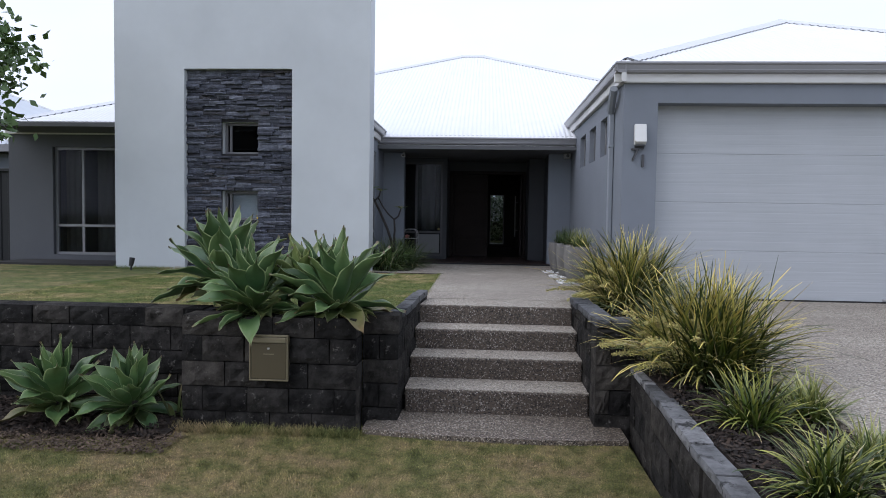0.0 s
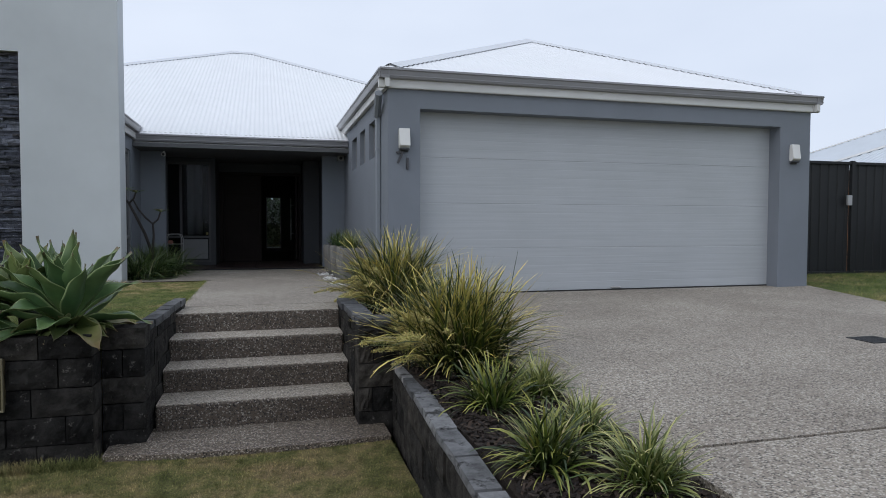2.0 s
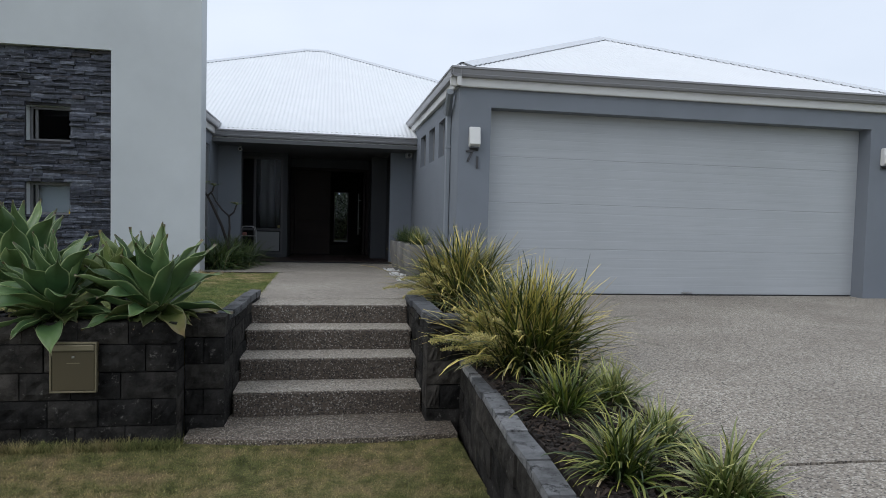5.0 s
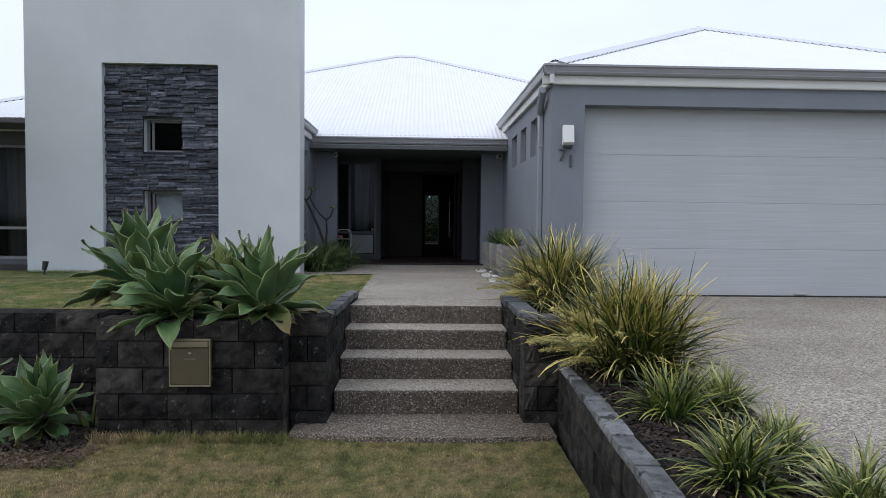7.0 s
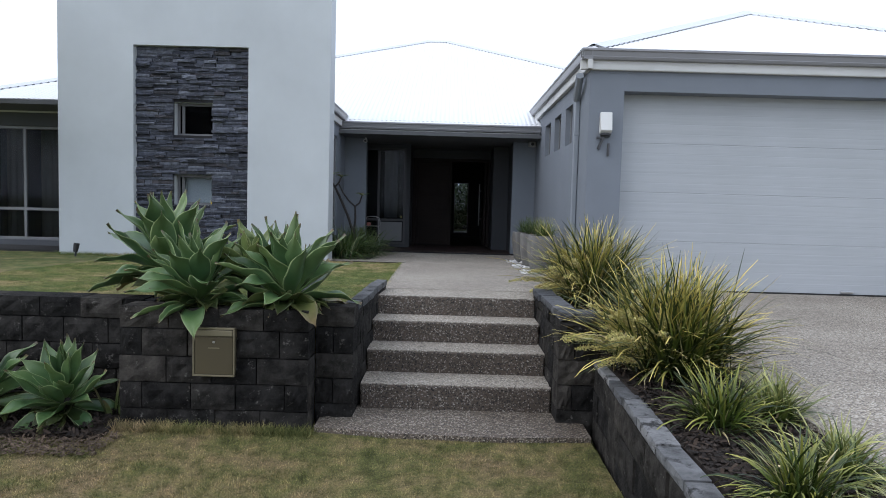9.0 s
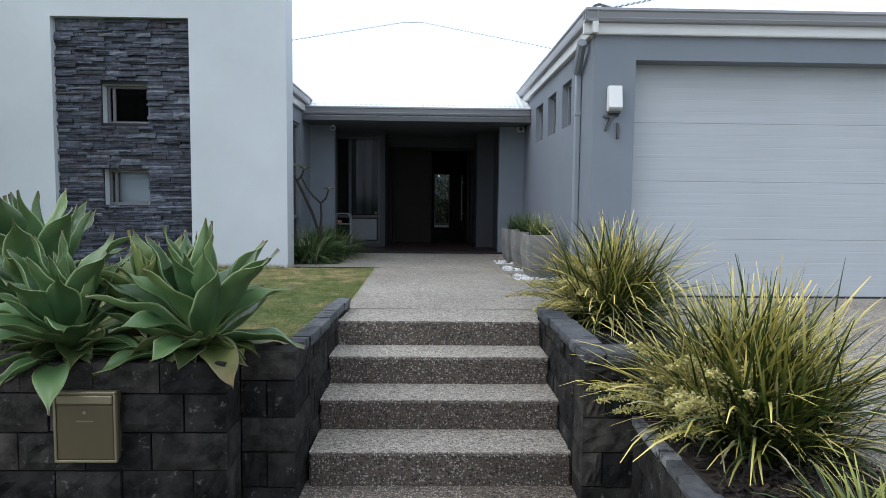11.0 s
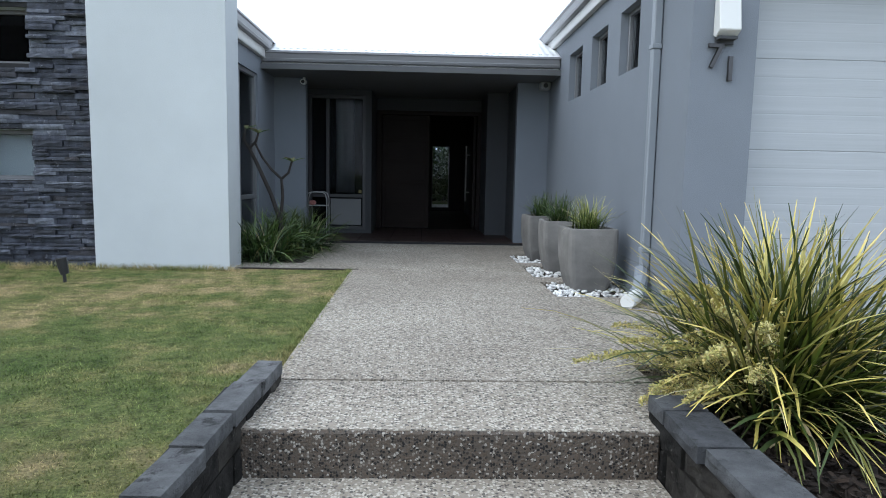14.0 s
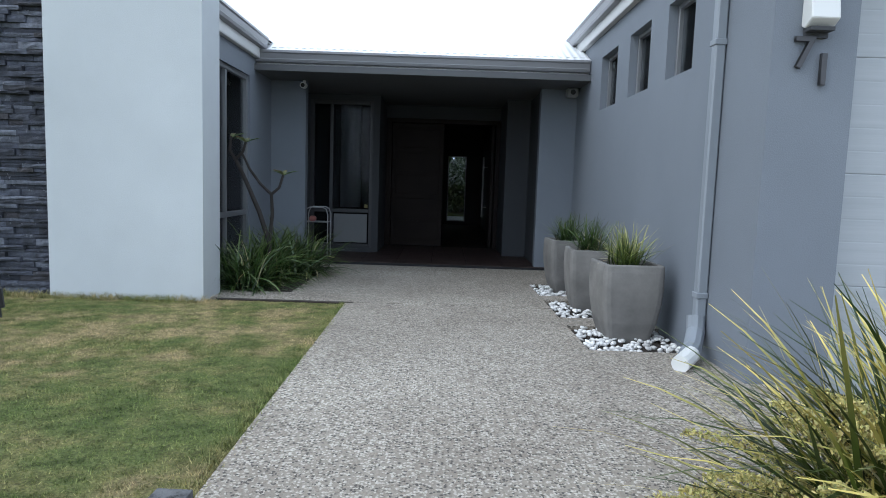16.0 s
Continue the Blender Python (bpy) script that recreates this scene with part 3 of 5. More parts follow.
slab(path, [(-1.52, 9.065), (1.04, 9.065), (1.04, 9.42), (1.64, 9.42), (1.64, 9.66), (1.04, 9.66), (1.04, 10.36), (1.64, 10.36), (1.64, 11.44), (-1.68, 11.44), (-1.68, 10.85), (-0.98, 10.85), (-0.98, 9.42), (-1.52, 9.42)], path_z, 0.16, M_PATH)
slab(setting("lawn_edge", "narrow strip of turf along the path edge", "lawn"), [(-0.50, 5.91), (-0.40, 5.91), (-0.45, 9.04), (-0.53, 9.04)], lambda x, y: path_z(x, y) - 0.012, 0.2, M_LAWN)
part("joint_filler", boxes((-0.43, 1.02, 5.885, 5.905, 0.55, 0.655), (-0.43, 1.04, 9.045, 9.065, 0.5, 0.63), (-1.44, -0.43, 9.015, 9.063, 0.5, 0.645)), M_SOIL, path)

steps = setting("steps", "four exposed aggregate concrete steps", "steps")
FRONTS = [4.43, 4.76, 5.08, 5.40]
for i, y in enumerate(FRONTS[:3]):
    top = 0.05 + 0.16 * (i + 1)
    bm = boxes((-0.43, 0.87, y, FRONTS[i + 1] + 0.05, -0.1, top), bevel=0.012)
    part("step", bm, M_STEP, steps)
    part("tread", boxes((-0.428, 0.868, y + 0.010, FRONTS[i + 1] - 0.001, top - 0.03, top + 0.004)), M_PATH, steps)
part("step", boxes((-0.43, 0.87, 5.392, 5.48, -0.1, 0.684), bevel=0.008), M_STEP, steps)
slab(setting("landing", "worn aggregate concrete landing sunk in the lawn", "landing"), [(-0.66, 4.03), (-0.2, 3.95), (0.5, 3.93), (1.045, 3.97), (1.045, 4.5), (-0.66, 4.5)], lambda x, y: 0.045, 0.2, M_LANDING)

# driveway
drive = setting("driveway", "grey exposed aggregate concrete driveway with a saw-cut joint", "driveway")


def drive_z(x, y):
    return 0.545 - 0.011 * (7.25 - y)


slab(drive, [(1.80, 2.175), (5.93, 2.175), (6.47, 3.89), (7.75, 7.55), (7.62, 7.70), (1.80, 7.70)], drive_z, 0.2, M_PATH)
slab(drive, [(1.80, -9.0), (1.9, -9.0), (5.0, -9.0), (5.93, 2.15), (1.80, 2.15)], drive_z, 0.2, M_PATH)
part("joint_filler", boxes((1.8, 5.9, 2.15, 2.175, 0.2, 0.47)), M_SOIL, drive)

drain = thing("drain_grate", "small dark metal drain grate set in the driveway", "drain", (4.85, 3.85, drive_z(0, 3.85)), turn=0)
drain.scale = (0.72, 0.95, 1)
part("frame", boxes((-0.19, 0.19, -0.13, -0.115, -0.02, 0.006), (-0.19, 0.19, 0.115, 0.13, -0.02, 0.006), (-0.19, -0.175, -0.115, 0.115, -0.02, 0.006), (0.175, 0.19, -0.115, 0.115, -0.02, 0.006)), M_GATE, drain)
for i in range(9):
    part("slat", boxes((-0.16 + i * 0.04 - 0.012, -0.16 + i * 0.04 + 0.012, -0.115, 0.115, -0.01, 0.005)), M_GATE, drain)


# garden beds
def bed_z(x, y):
    return max(0.41, drive_z(x, y) - 0.045) + 0.12 * min(1.0, max(0.0, (y - 4.1) / 1.1))


sheet("garden_bed", "dark bark mulch bed along the driveway", "garden bed", M_SOIL, 1.14, 1.80, -2.0, 4.46, bed_z, 0.12, 0.4, 0.03)
slab(setting("garden_bed_edge", "dark soil behind the low block wall", "garden bed"), [(1.15, 4.2), (1.2, 4.2), (1.2, -2.0), (0.83, -2.0)], lambda x, y: 0.405, 0.3, M_SOIL)
sheet("garden_bed_upper", "dark bark mulch bed beside the steps", "garden bed", M_SOIL, 1.02, 1.80, 4.462, 6.15, bed_z, 0.12, 0.4, 0.03)
sheet("garden_bed_lower", "dark mulch at the foot of the retaining wall", "garden bed", M_SOIL, -4.6, -1.87, 3.78, 4.32, lambda x, y: 0.03 + 0.1 * (y - 3.78), 0.1, 0.1, 0.03)
sheet("garden_bed_porch", "dark soil bed under the side window", "garden bed", M_SOIL, -1.68, -0.98, 9.42, 10.85, lambda x, y: 0.635, 0.12, 0.3, 0.02)


def chips(name, label, area, height, n, seed, mat, size, flat=0.3):
    """Loose flat pieces lying about."""
    rng = np.random.default_rng(seed)
    c = np.stack([rng.uniform(area[0], area[1], n), rng.uniform(area[2], area[3], n), np.zeros(n)], -1)
    c[:, 2] = [height(x, y) + 0.012 for x, y in c[:, :2]]
    c[:, 2] += rng.uniform(0, 0.02, n)
    d = rng.normal(0, 1, (n, 3)) * np.array([1, 1, flat])
    d *= (size * rng.uniform(0.4, 1.2, n) / np.linalg.norm(d, axis=1))[:, None]
    e = np.cross(d, rng.normal(0, 0.3, (n, 3)) + np.array([0, 0, 1.0]))
    e *= (size * 0.3 / np.maximum(np.linalg.norm(e, axis=1), 1e-6))[:, None]
    mid = np.stack([c - d, c + d], 1)
    return tagged(strips(name, (mid, np.stack([e, e], 1), np.array([0.0, 1.0])), mat), label, "mulch", kind="stuff")


chips("mulch", "loose dark bark mulch chips", (1.14, 1.79, 1.0, 6.1), bed_z, 10000, 11, M_CHIP, 0.022)
chips("mulch", "loose dark bark mulch chips", (-4.4, -1.9, 3.75, 4.3), lambda x, y: 0.03 + 0.1 * (y - 3.78), 4500, 12, M_CHIP, 0.022)

chips("leaf_litter", "brown dirt and leaf litter along the lawn's edge", (-4.2, -1.75, 3.50, 3.84), lambda x, y: 0.012, 5200, 13, M_LITTER, 0.013)


# ---- house walls ----
wall("wall_garage_front", "blue-grey rendered wall round the garage door", M_GREY, "x", 7.25, 7.49, (1.64, 7.575), (0.3, 2.98), [(2.017, 7.075, 0.2, 2.74)])
SIDE = [(8.193, 8.655, 2.265, 2.745), (9.014, 9.527, 2.265, 2.745), (9.887, 10.437, 2.265, 2.745)]
wall("wall_garage_side", "blue-grey rendered side wall with three small high windows", M_GREY, "y", 1.64, 1.88, (7.49, 12.3), (0.3, 2.98), SIDE)
wall("wall_garage_outer", "blue-grey rendered garage wall", M_GREY, "y", 7.335, 7.575, (7.49, 14.0), (0.3, 2.98))
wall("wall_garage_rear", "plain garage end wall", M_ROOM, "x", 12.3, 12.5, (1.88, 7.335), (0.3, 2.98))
wall("wall_porch_pier_right", "grey rendered pier beside the porch", M_GREY, "y", 1.25, 1.64, (11.5, 11.64), (0.3, 2.6))
wall("wall_porch_right", "grey rendered wall of the entrance recess, porch shade in its colour", M_DARKGREY, "y", 1.27, 1.64, (11.64, 12.5), (0.3, 2.6))
wall("wall_porch_nib", "grey rendered nib beside the entrance door, porch shade in its colour", M_DARKGREY, "y", 0.98, 1.64, (12.5, 13.4), (0.3, 2.6))
wall("wall_porch_pier_left", "grey rendered pier beside the porch window", M_GREY, "x", 11.5, 11.62, (-1.90, -1.32), (0.3, 2.6))
wall("wall_porch_left", "grey rendered porch side wall", M_GREY, "y", -1.62, -1.50, (11.62, 12.45), (0.3, 2.6))
PORCHWIN = (-1.46, -0.68, 0.70, 2.52)
wall("wall_porch_window", "grey wall round the porch window, porch shade in its colour", M_DARKGREY, "x", 12.45, 12.6, (-1.90, -0.60), (0.3, 2.6), [PORCHWIN])
wall("wall_porch_return", "grey entrance return wall, porch shade in its colour", M_DARKGREY, "y", -0.72, -0.60, (12.6, 13.4), (0.3, 2.6))
WINGSIDE = (9.42, 10.72, 0.72, 2.52)
wall("wall_wing_side", "blue-grey rendered wing wall with a tall window", M_GREY, "y", -1.90, -1.70, (9.28, 11.5), (0.3, 2.8), [WINGSIDE])
WINGFRONT = (-6.93, -5.22, 0.74, 2.50)
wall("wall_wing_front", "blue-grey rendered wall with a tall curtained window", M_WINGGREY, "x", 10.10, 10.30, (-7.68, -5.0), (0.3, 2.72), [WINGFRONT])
wall("wall_wing_end", "blue-grey rendered wing end wall", M_GREY, "y", -7.60, -7.40, (10.30, 24.0), (0.3, 2.72))
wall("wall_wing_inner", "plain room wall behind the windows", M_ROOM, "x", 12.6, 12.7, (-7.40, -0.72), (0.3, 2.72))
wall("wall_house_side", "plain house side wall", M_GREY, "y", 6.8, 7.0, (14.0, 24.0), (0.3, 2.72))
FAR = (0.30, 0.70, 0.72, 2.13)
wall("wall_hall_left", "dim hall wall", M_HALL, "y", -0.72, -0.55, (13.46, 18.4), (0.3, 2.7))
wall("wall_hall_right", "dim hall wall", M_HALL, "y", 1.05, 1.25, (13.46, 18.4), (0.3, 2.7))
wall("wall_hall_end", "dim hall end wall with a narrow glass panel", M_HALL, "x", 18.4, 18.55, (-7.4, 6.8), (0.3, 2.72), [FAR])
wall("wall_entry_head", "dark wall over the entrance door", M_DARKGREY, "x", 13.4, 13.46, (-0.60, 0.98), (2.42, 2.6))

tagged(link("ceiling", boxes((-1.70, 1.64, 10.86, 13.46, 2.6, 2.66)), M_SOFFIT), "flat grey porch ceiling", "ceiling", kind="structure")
# Room ceilings are unseen, added to keep daylight from leaking under the roofs.
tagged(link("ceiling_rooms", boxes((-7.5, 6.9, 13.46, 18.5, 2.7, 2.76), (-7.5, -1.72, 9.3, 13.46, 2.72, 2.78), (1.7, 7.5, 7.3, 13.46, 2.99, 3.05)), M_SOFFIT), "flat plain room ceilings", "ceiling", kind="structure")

floor = setting("floor_porch", "dark red-brown tiled porch floor", "floor")
tile = boxes((0.003, 0.397, 0.003, 0.397, -0.03, 0.0), bevel=0.003)
tile_ob = None
for i in range(9):
    for j in range(5):
        x, y = -1.90 + i * 0.4, 11.45 + j * 0.4
        if tile_ob is None:
            tile_ob = part("tile", tile, M_TILE, floor)
            tile_ob.location = (x, y, 0.645)
        else:
            share("tile", tile_ob.data, floor, pose(x, y, 0.645))
part("bedding", boxes((-1.9, 1.7, 11.44, 13.46, 0.3, 0.638)), M_BED, floor)
tagged(link("floor_hall", boxes((-7.4, 6.8, 13.46, 18.5, 0.3, 0.645)), M_TIMBER), "dark polished timber hall floor", "floor", kind="structure")
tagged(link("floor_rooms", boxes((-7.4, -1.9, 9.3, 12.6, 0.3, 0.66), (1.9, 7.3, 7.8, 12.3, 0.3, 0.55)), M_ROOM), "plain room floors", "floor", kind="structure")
tagged(link("paving_back", boxes((-7.4, 6.8, 18.55, 22.5, 0.3, 0.62)), M_WHITE), "pale paving behind the house", "paving", kind="structure")

# tower: white blade wall with a sunk stone panel
PX0, PX1, PZ0, PZ1 = -4.165, -2.608, 0.60, 3.495
NICHES = [(-3.66, -3.125, 2.312, 2.762), (-3.66, -3.125, 1.360, 1.778)]
wall("wall_tower", "tall smooth white rendered feature wall", M_TOWER, "x", 8.93, 9.06, (-5.19, -1.50), (0.3, 5.3), [(PX0, PX1, PZ0, PZ1)])
wall("wall_tower_back", "rendered backing of the feature wall", M_TOWER, "x", 9.06, 9.28, (-5.19, -1.50), (0.3, 5.3), NICHES)
wall("wall_wing_left", "plain rendered wall behind the feature wall", M_GREY, "y", -5.19, -5.0, (9.28, 10.1), (0.3, 2.72))


# ---- windows ----
def window(name, label, axis, plane, opening, bars_u, bars_z, frame_mat, depth=0.06, rail=0.045, glass=M_GLASS):
    """A glazed frame in an opening (u0, u1, z0, z1): an outer frame, bars, and a pane in each field."""
    u0, u1, z0, z1 = opening
    ob = thing(name, label, "window", kind="structure")

    def bx(a, b, c, d, p, q):
        return boxes((a, b, p, q, c, d) if axis == "x" else (p, q, a, b, c, d), bevel=0.004)

    p, q = plane, plane + depth
    for a, b, c, d in ((u0, u0 + rail, z0, z1), (u1 - rail, u1, z0, z1), (u0 + rail, u1 - rail, z0, z0 + rail), (u0 + rail, u1 - rail, z1 - rail, z1)):
        part("frame", bx(a, b, c, d, p, q), frame_mat, ob)
    us, zs = [u0 + rail, *bars_u, u1 - rail], [z0 + rail, *bars_z, z1 - rail]
    for u in bars_u:
        part("mullion", bx(u - rail / 2, u + rail / 2, z0 + rail, z1 - rail, p + 0.004, q - 0.004), frame_mat, ob)
    for z in bars_z:
        part("transom", bx(u0 + rail, u1 - rail, z - rail / 2, z + rail / 2, p + 0.002, q - 0.002), frame_mat, ob)
    for i in range(len(us) - 1):
        for j in range(len(zs) - 1):
            pane = part("pane", bx(us[i], us[i + 1], zs[j], zs[j + 1], p + 0.026, p + 0.032), glass, ob)
            pane.visible_shadow = False
    return ob


def curtain(name, label, mat, axis, plane, u0, u1, z0, z1, folds=0.11, seed=1):
    bm = bmesh.new()
    k = max(8, int((u1 - u0) / 0.02))
    rows = []
    for j in range(2):
        row = []
        for i in range(k + 1):
            u = u0 + (u1 - u0) * i / k
            d = 0.022 * math.sin(u / folds * 2 * math.pi + 0.7 * math.sin(u * 9)) + 0.008 * noise.noise((u * 14, j, seed))
            z = z0 if j == 0 else z1
            row.append(bm.verts.new((u, plane + d, z) if axis == "x" else (plane + d, u, z)))
        rows.append(row)
    for i in range(k):
        bm.faces.new([rows[0][i], rows[0][i + 1], rows[1][i + 1], rows[1][i]])
    bmesh.ops.solidify(bm, geom=bm.faces[:], thickness=0.003)
    return tagged(link(name, bm, mat, smooth=True), label, "curtain")


window("window_1", "tall three-light window with a low rail in dark grey frame", "x", 10.16, WINGFRONT, [-6.46], [1.22], M_FRAME)
curtain("curtain", "pale sheer curtain hanging in the wing window", M_DIM, "x", 10.42, -6.36, -5.25, 0.70, 2.48, 0.12, 2)
curtain("curtain", "pale sheer curtain drawn to the window's side", M_DIM, "x", 10.42, -6.91, -6.66, 0.70, 2.48, 0.10, 3)
window("window_2", "tall side window with a low rail in grey frame", "y", -1.78, WINGSIDE, [10.10], [1.20], M_FRAME, glass=M_CLEAR)
curtain("blind", "pale roller blind behind the side window", M_DIM, "y", -2.0, 9.9, 10.72, 1.22, 2.5, 0.3, 4)
window("window_3", "porch window with a low rail in dark grey frame", "x", 12.47, PORCHWIN, [-1.20], [1.16], M_DARKFRAME)
curtain("curtain", "dim pale sheer curtain behind the porch window", M_DIM, "x", 12.57, -1.10, -0.84, 1.2, 2.48, 0.13, 5)
tagged(link("window_panel", boxes((-1.16, -0.74, 12.462, 12.468, 0.76, 1.12), bevel=0.002), M_DULL), "white panel in the lower light of the porch window", "panel")
for i, (a, b, c, d) in enumerate(SIDE):
    window("window_%d" % (i + 4), "small square high window set deep in the side wall", "y", 1.70, (a, b, c, d), [], [], M_FRAME, rail=0.03)
window("window_7", "small sliding window set in the stone panel", "x", 9.16, NICHES[0], [-3.58], [], M_NICHEFRAME, rail=0.035, glass=M_TINT)
window("window_8", "small window with a white blind set in the stone panel", "x", 9.16, NICHES[1], [-3.58], [], M_NICHEFRAME, rail=0.035)
part("blind", boxes((-3.60, -3.14, 9.262, 9.268, 1.37, 1.77)), M_BLIND, bpy.data.objects["window_8"], "white blind drawn down")
tagged(link("sticker", boxes((-3.19, -3.13, 9.150, 9.153, 1.375, 1.435)), M_YELLOW), "small yellow security sticker on the window", "sticker")
part("header_blind", boxes((-3.54, -3.16, 9.262, 9.268, 2.66, 2.74)), M_NICHEFRAME, bpy.data.objects["window_7"])
window("window_9", "narrow tall glass panel at the end of the hall", "x", 18.44, FAR, [], [], M_FRAME, rail=0.02)
tagged(link("sticker", boxes((-0.775, -0.735, 12.450, 12.454, 1.20, 1.245)), M_DULLYELLOW), "small yellow security sticker on the porch window", "sticker")


# ---- entrance door ----
door = thing("door_1", "wide dark timber double door, one leaf open into the hall", "door", kind="structure")
for r in ((-0.60, -0.52, 13.38, 13.46, 0.645, 2.42), (0.92, 0.98, 13.38, 13.46, 0.645, 2.42), (-0.52, 0.92, 13.38, 13.46, 2.36, 2.42)):
    part("door_frame", boxes(r, bevel=0.004), M_TIMBER, door)
leaf = part("door_leaf", boxes((-0.515, 0.20, 13.40, 13.445, 0.655, 2.355), bevel=0.004), M_TIMBER, door)
for i in range(5):
    part("door_panel", boxes((-0.46, 0.145, 13.392, 13.402, 0.74 + i * 0.32, 1.00 + i * 0.32), bevel=0.004), M_TIMBER, leaf)
swing = part("door_leaf", boxes((0.865, 0.91, 13.47, 14.19, 0.655, 2.355), bevel=0.004), M_TIMBER, door)
bm = bmesh.new()
sweep(bm, [(0.80, 14.08, 1.05), (0.80, 14.08, 1.95)], 0.014, 10)
for z in (1.2, 1.8):
    sweep(bm, [(0.80, 14.08, z), (0.866, 14.08, z)], 0.008, 8)
part("pull_handle", bm, M_CHROME, swing, "long brushed steel pull handle")


# ---- garage door ----
gd = thing("door_2", "wide pale sectional garage door, closed", "garage door", kind="structure")
Z0, Z1, N = 0.562, 2.75, 4
for i in range(N):
    a, b = Z0 + (Z1 - Z0) * i / N, Z0 + (Z1 - Z0) * (i + 1) / N
    prof = [(-0.009, a + 0.0005), (-0.012, a + 0.005)]
    ribs = 5
    for j in range(1, ribs):
        z = a + (b - a) * j / ribs
        prof += [(-0.012, z - 0.006), (-0.0112, z), (-0.012, z + 0.006)]
    prof += [(-0.012, b - 0.005), (-0.009, b - 0.0005), (0.03, b - 0.0005), (0.03, a + 0.0005)]
    bm = bmesh.new()
    prism(bm, prof, (2.0, 7.46, 0), (1, 0, 0), (0, 1, 0), 5.09)
    section = part("door_section", bm, M_DOOR, gd)
    if i == 0:
        low_section = section
part("bottom_seal", boxes((2.02, 7.07, 7.44, 7.49, 0.525, 0.564)), M_RUBBER, gd, "black rubber bottom seal")
part("lock_handle", boxes((4.62, 4.76, 7.425, 7.448, 0.575, 0.597), bevel=0.004), M_CHROME, low_section, "small grey lock handle")


# ---- roofs, gutters ----
def roof_face(bm, origin, along, inward, length, run_left, run_right, depth, pitch=0.445, wave=0.076, amp=0.005):
    """A corrugated hip face: eave of a length, hips that rise over run_left and run_right, up to a depth from the eave."""
    o, a, w = Vector(origin), Vector(along), Vector(inward)
    k = int(length / (wave / 4))
    prev = None
    for i in range(k + 1):
        s = length * i / k
        d = depth * min(1.0, s / run_left if run_left else 1.0, (length - s) / run_right if run_right else 1.0)
        c = amp * math.sin(2 * math.pi * s / wave)
        p, q = o + a * s + Vector((0, 0, c)), o + a * s + w * d + Vector((0, 0, c + d * pitch))
        pair = (bm.verts.new(p), bm.verts.new(q))
        if prev:
            bm.faces.new([prev[0], pair[0], pair[1], prev[1]])
        prev = pair


def cap(bm, p, q, fall, wide=0.15):
    """A folded ridge capping from p to q over faces that fall so much a metre sideways."""
    p, q = Vector(p), Vector(q)
    side = (q - p).cross(Vector((0, 0, 1))).normalized()
    edge = 0.014 - wide * fall
    rows = []
    for e in (p, q):
        rows.append([bm.verts.new(e + side * x + Vector((0, 0, z))) for x, z in ((-wide, edge), (-0.02, 0.025), (0.02, 0.025), (wide, edge), (wide, edge - 0.008), (0, 0.015), (-wide, edge - 0.008))])
    k = len(rows[0])
    for i in range(k):
        bm.faces.new([rows[0][i], rows[0][(i + 1) % k], rows[1][(i + 1) % k], rows[1][i]])
    bmesh.ops.recalc_face_normals(bm, faces=bm.faces)


def cap_gaps(p, q, fall, pitch_length, wide=0.15):
    """Grey blocks put in for the shade of open corrugations, as notches along both edges of a capping."""
    p, q = Vector(p), Vector(q)
    d = (q - p).normalized()
    side = d.cross(Vector((0, 0, 1))).normalized()
    bm = bmesh.new()
    k = int((q - p).length / pitch_length)
    for s in (-1, 1):
        out = side * s
        for i in range(k):
            c = p + d * (i + 0.5) * pitch_length + out * wide + Vector((0, 0, -wide * fall))
            low = [bm.verts.new(c + d * a + out * b + Vector((0, 0, -0.004))) for a, b in ((-0.022, -0.02), (0.022, -0.02), (0.022, 0.006), (-0.022, 0.006))]
            top = [bm.verts.new(c + d * a * 0.5 + out * b + Vector((0, 0, 0.016))) for a, b in ((-0.022, -0.02), (0.022, -0.02), (0.022, 0.006), (-0.022, 0.006))]
            for f in (low, top, *[[low[j], low[(j + 1) % 4], top[(j + 1) % 4], top[j]] for j in range(4)]):
                bm.faces.new(f)
    bmesh.ops.recalc_face_normals(bm, faces=bm.faces)
    return bm


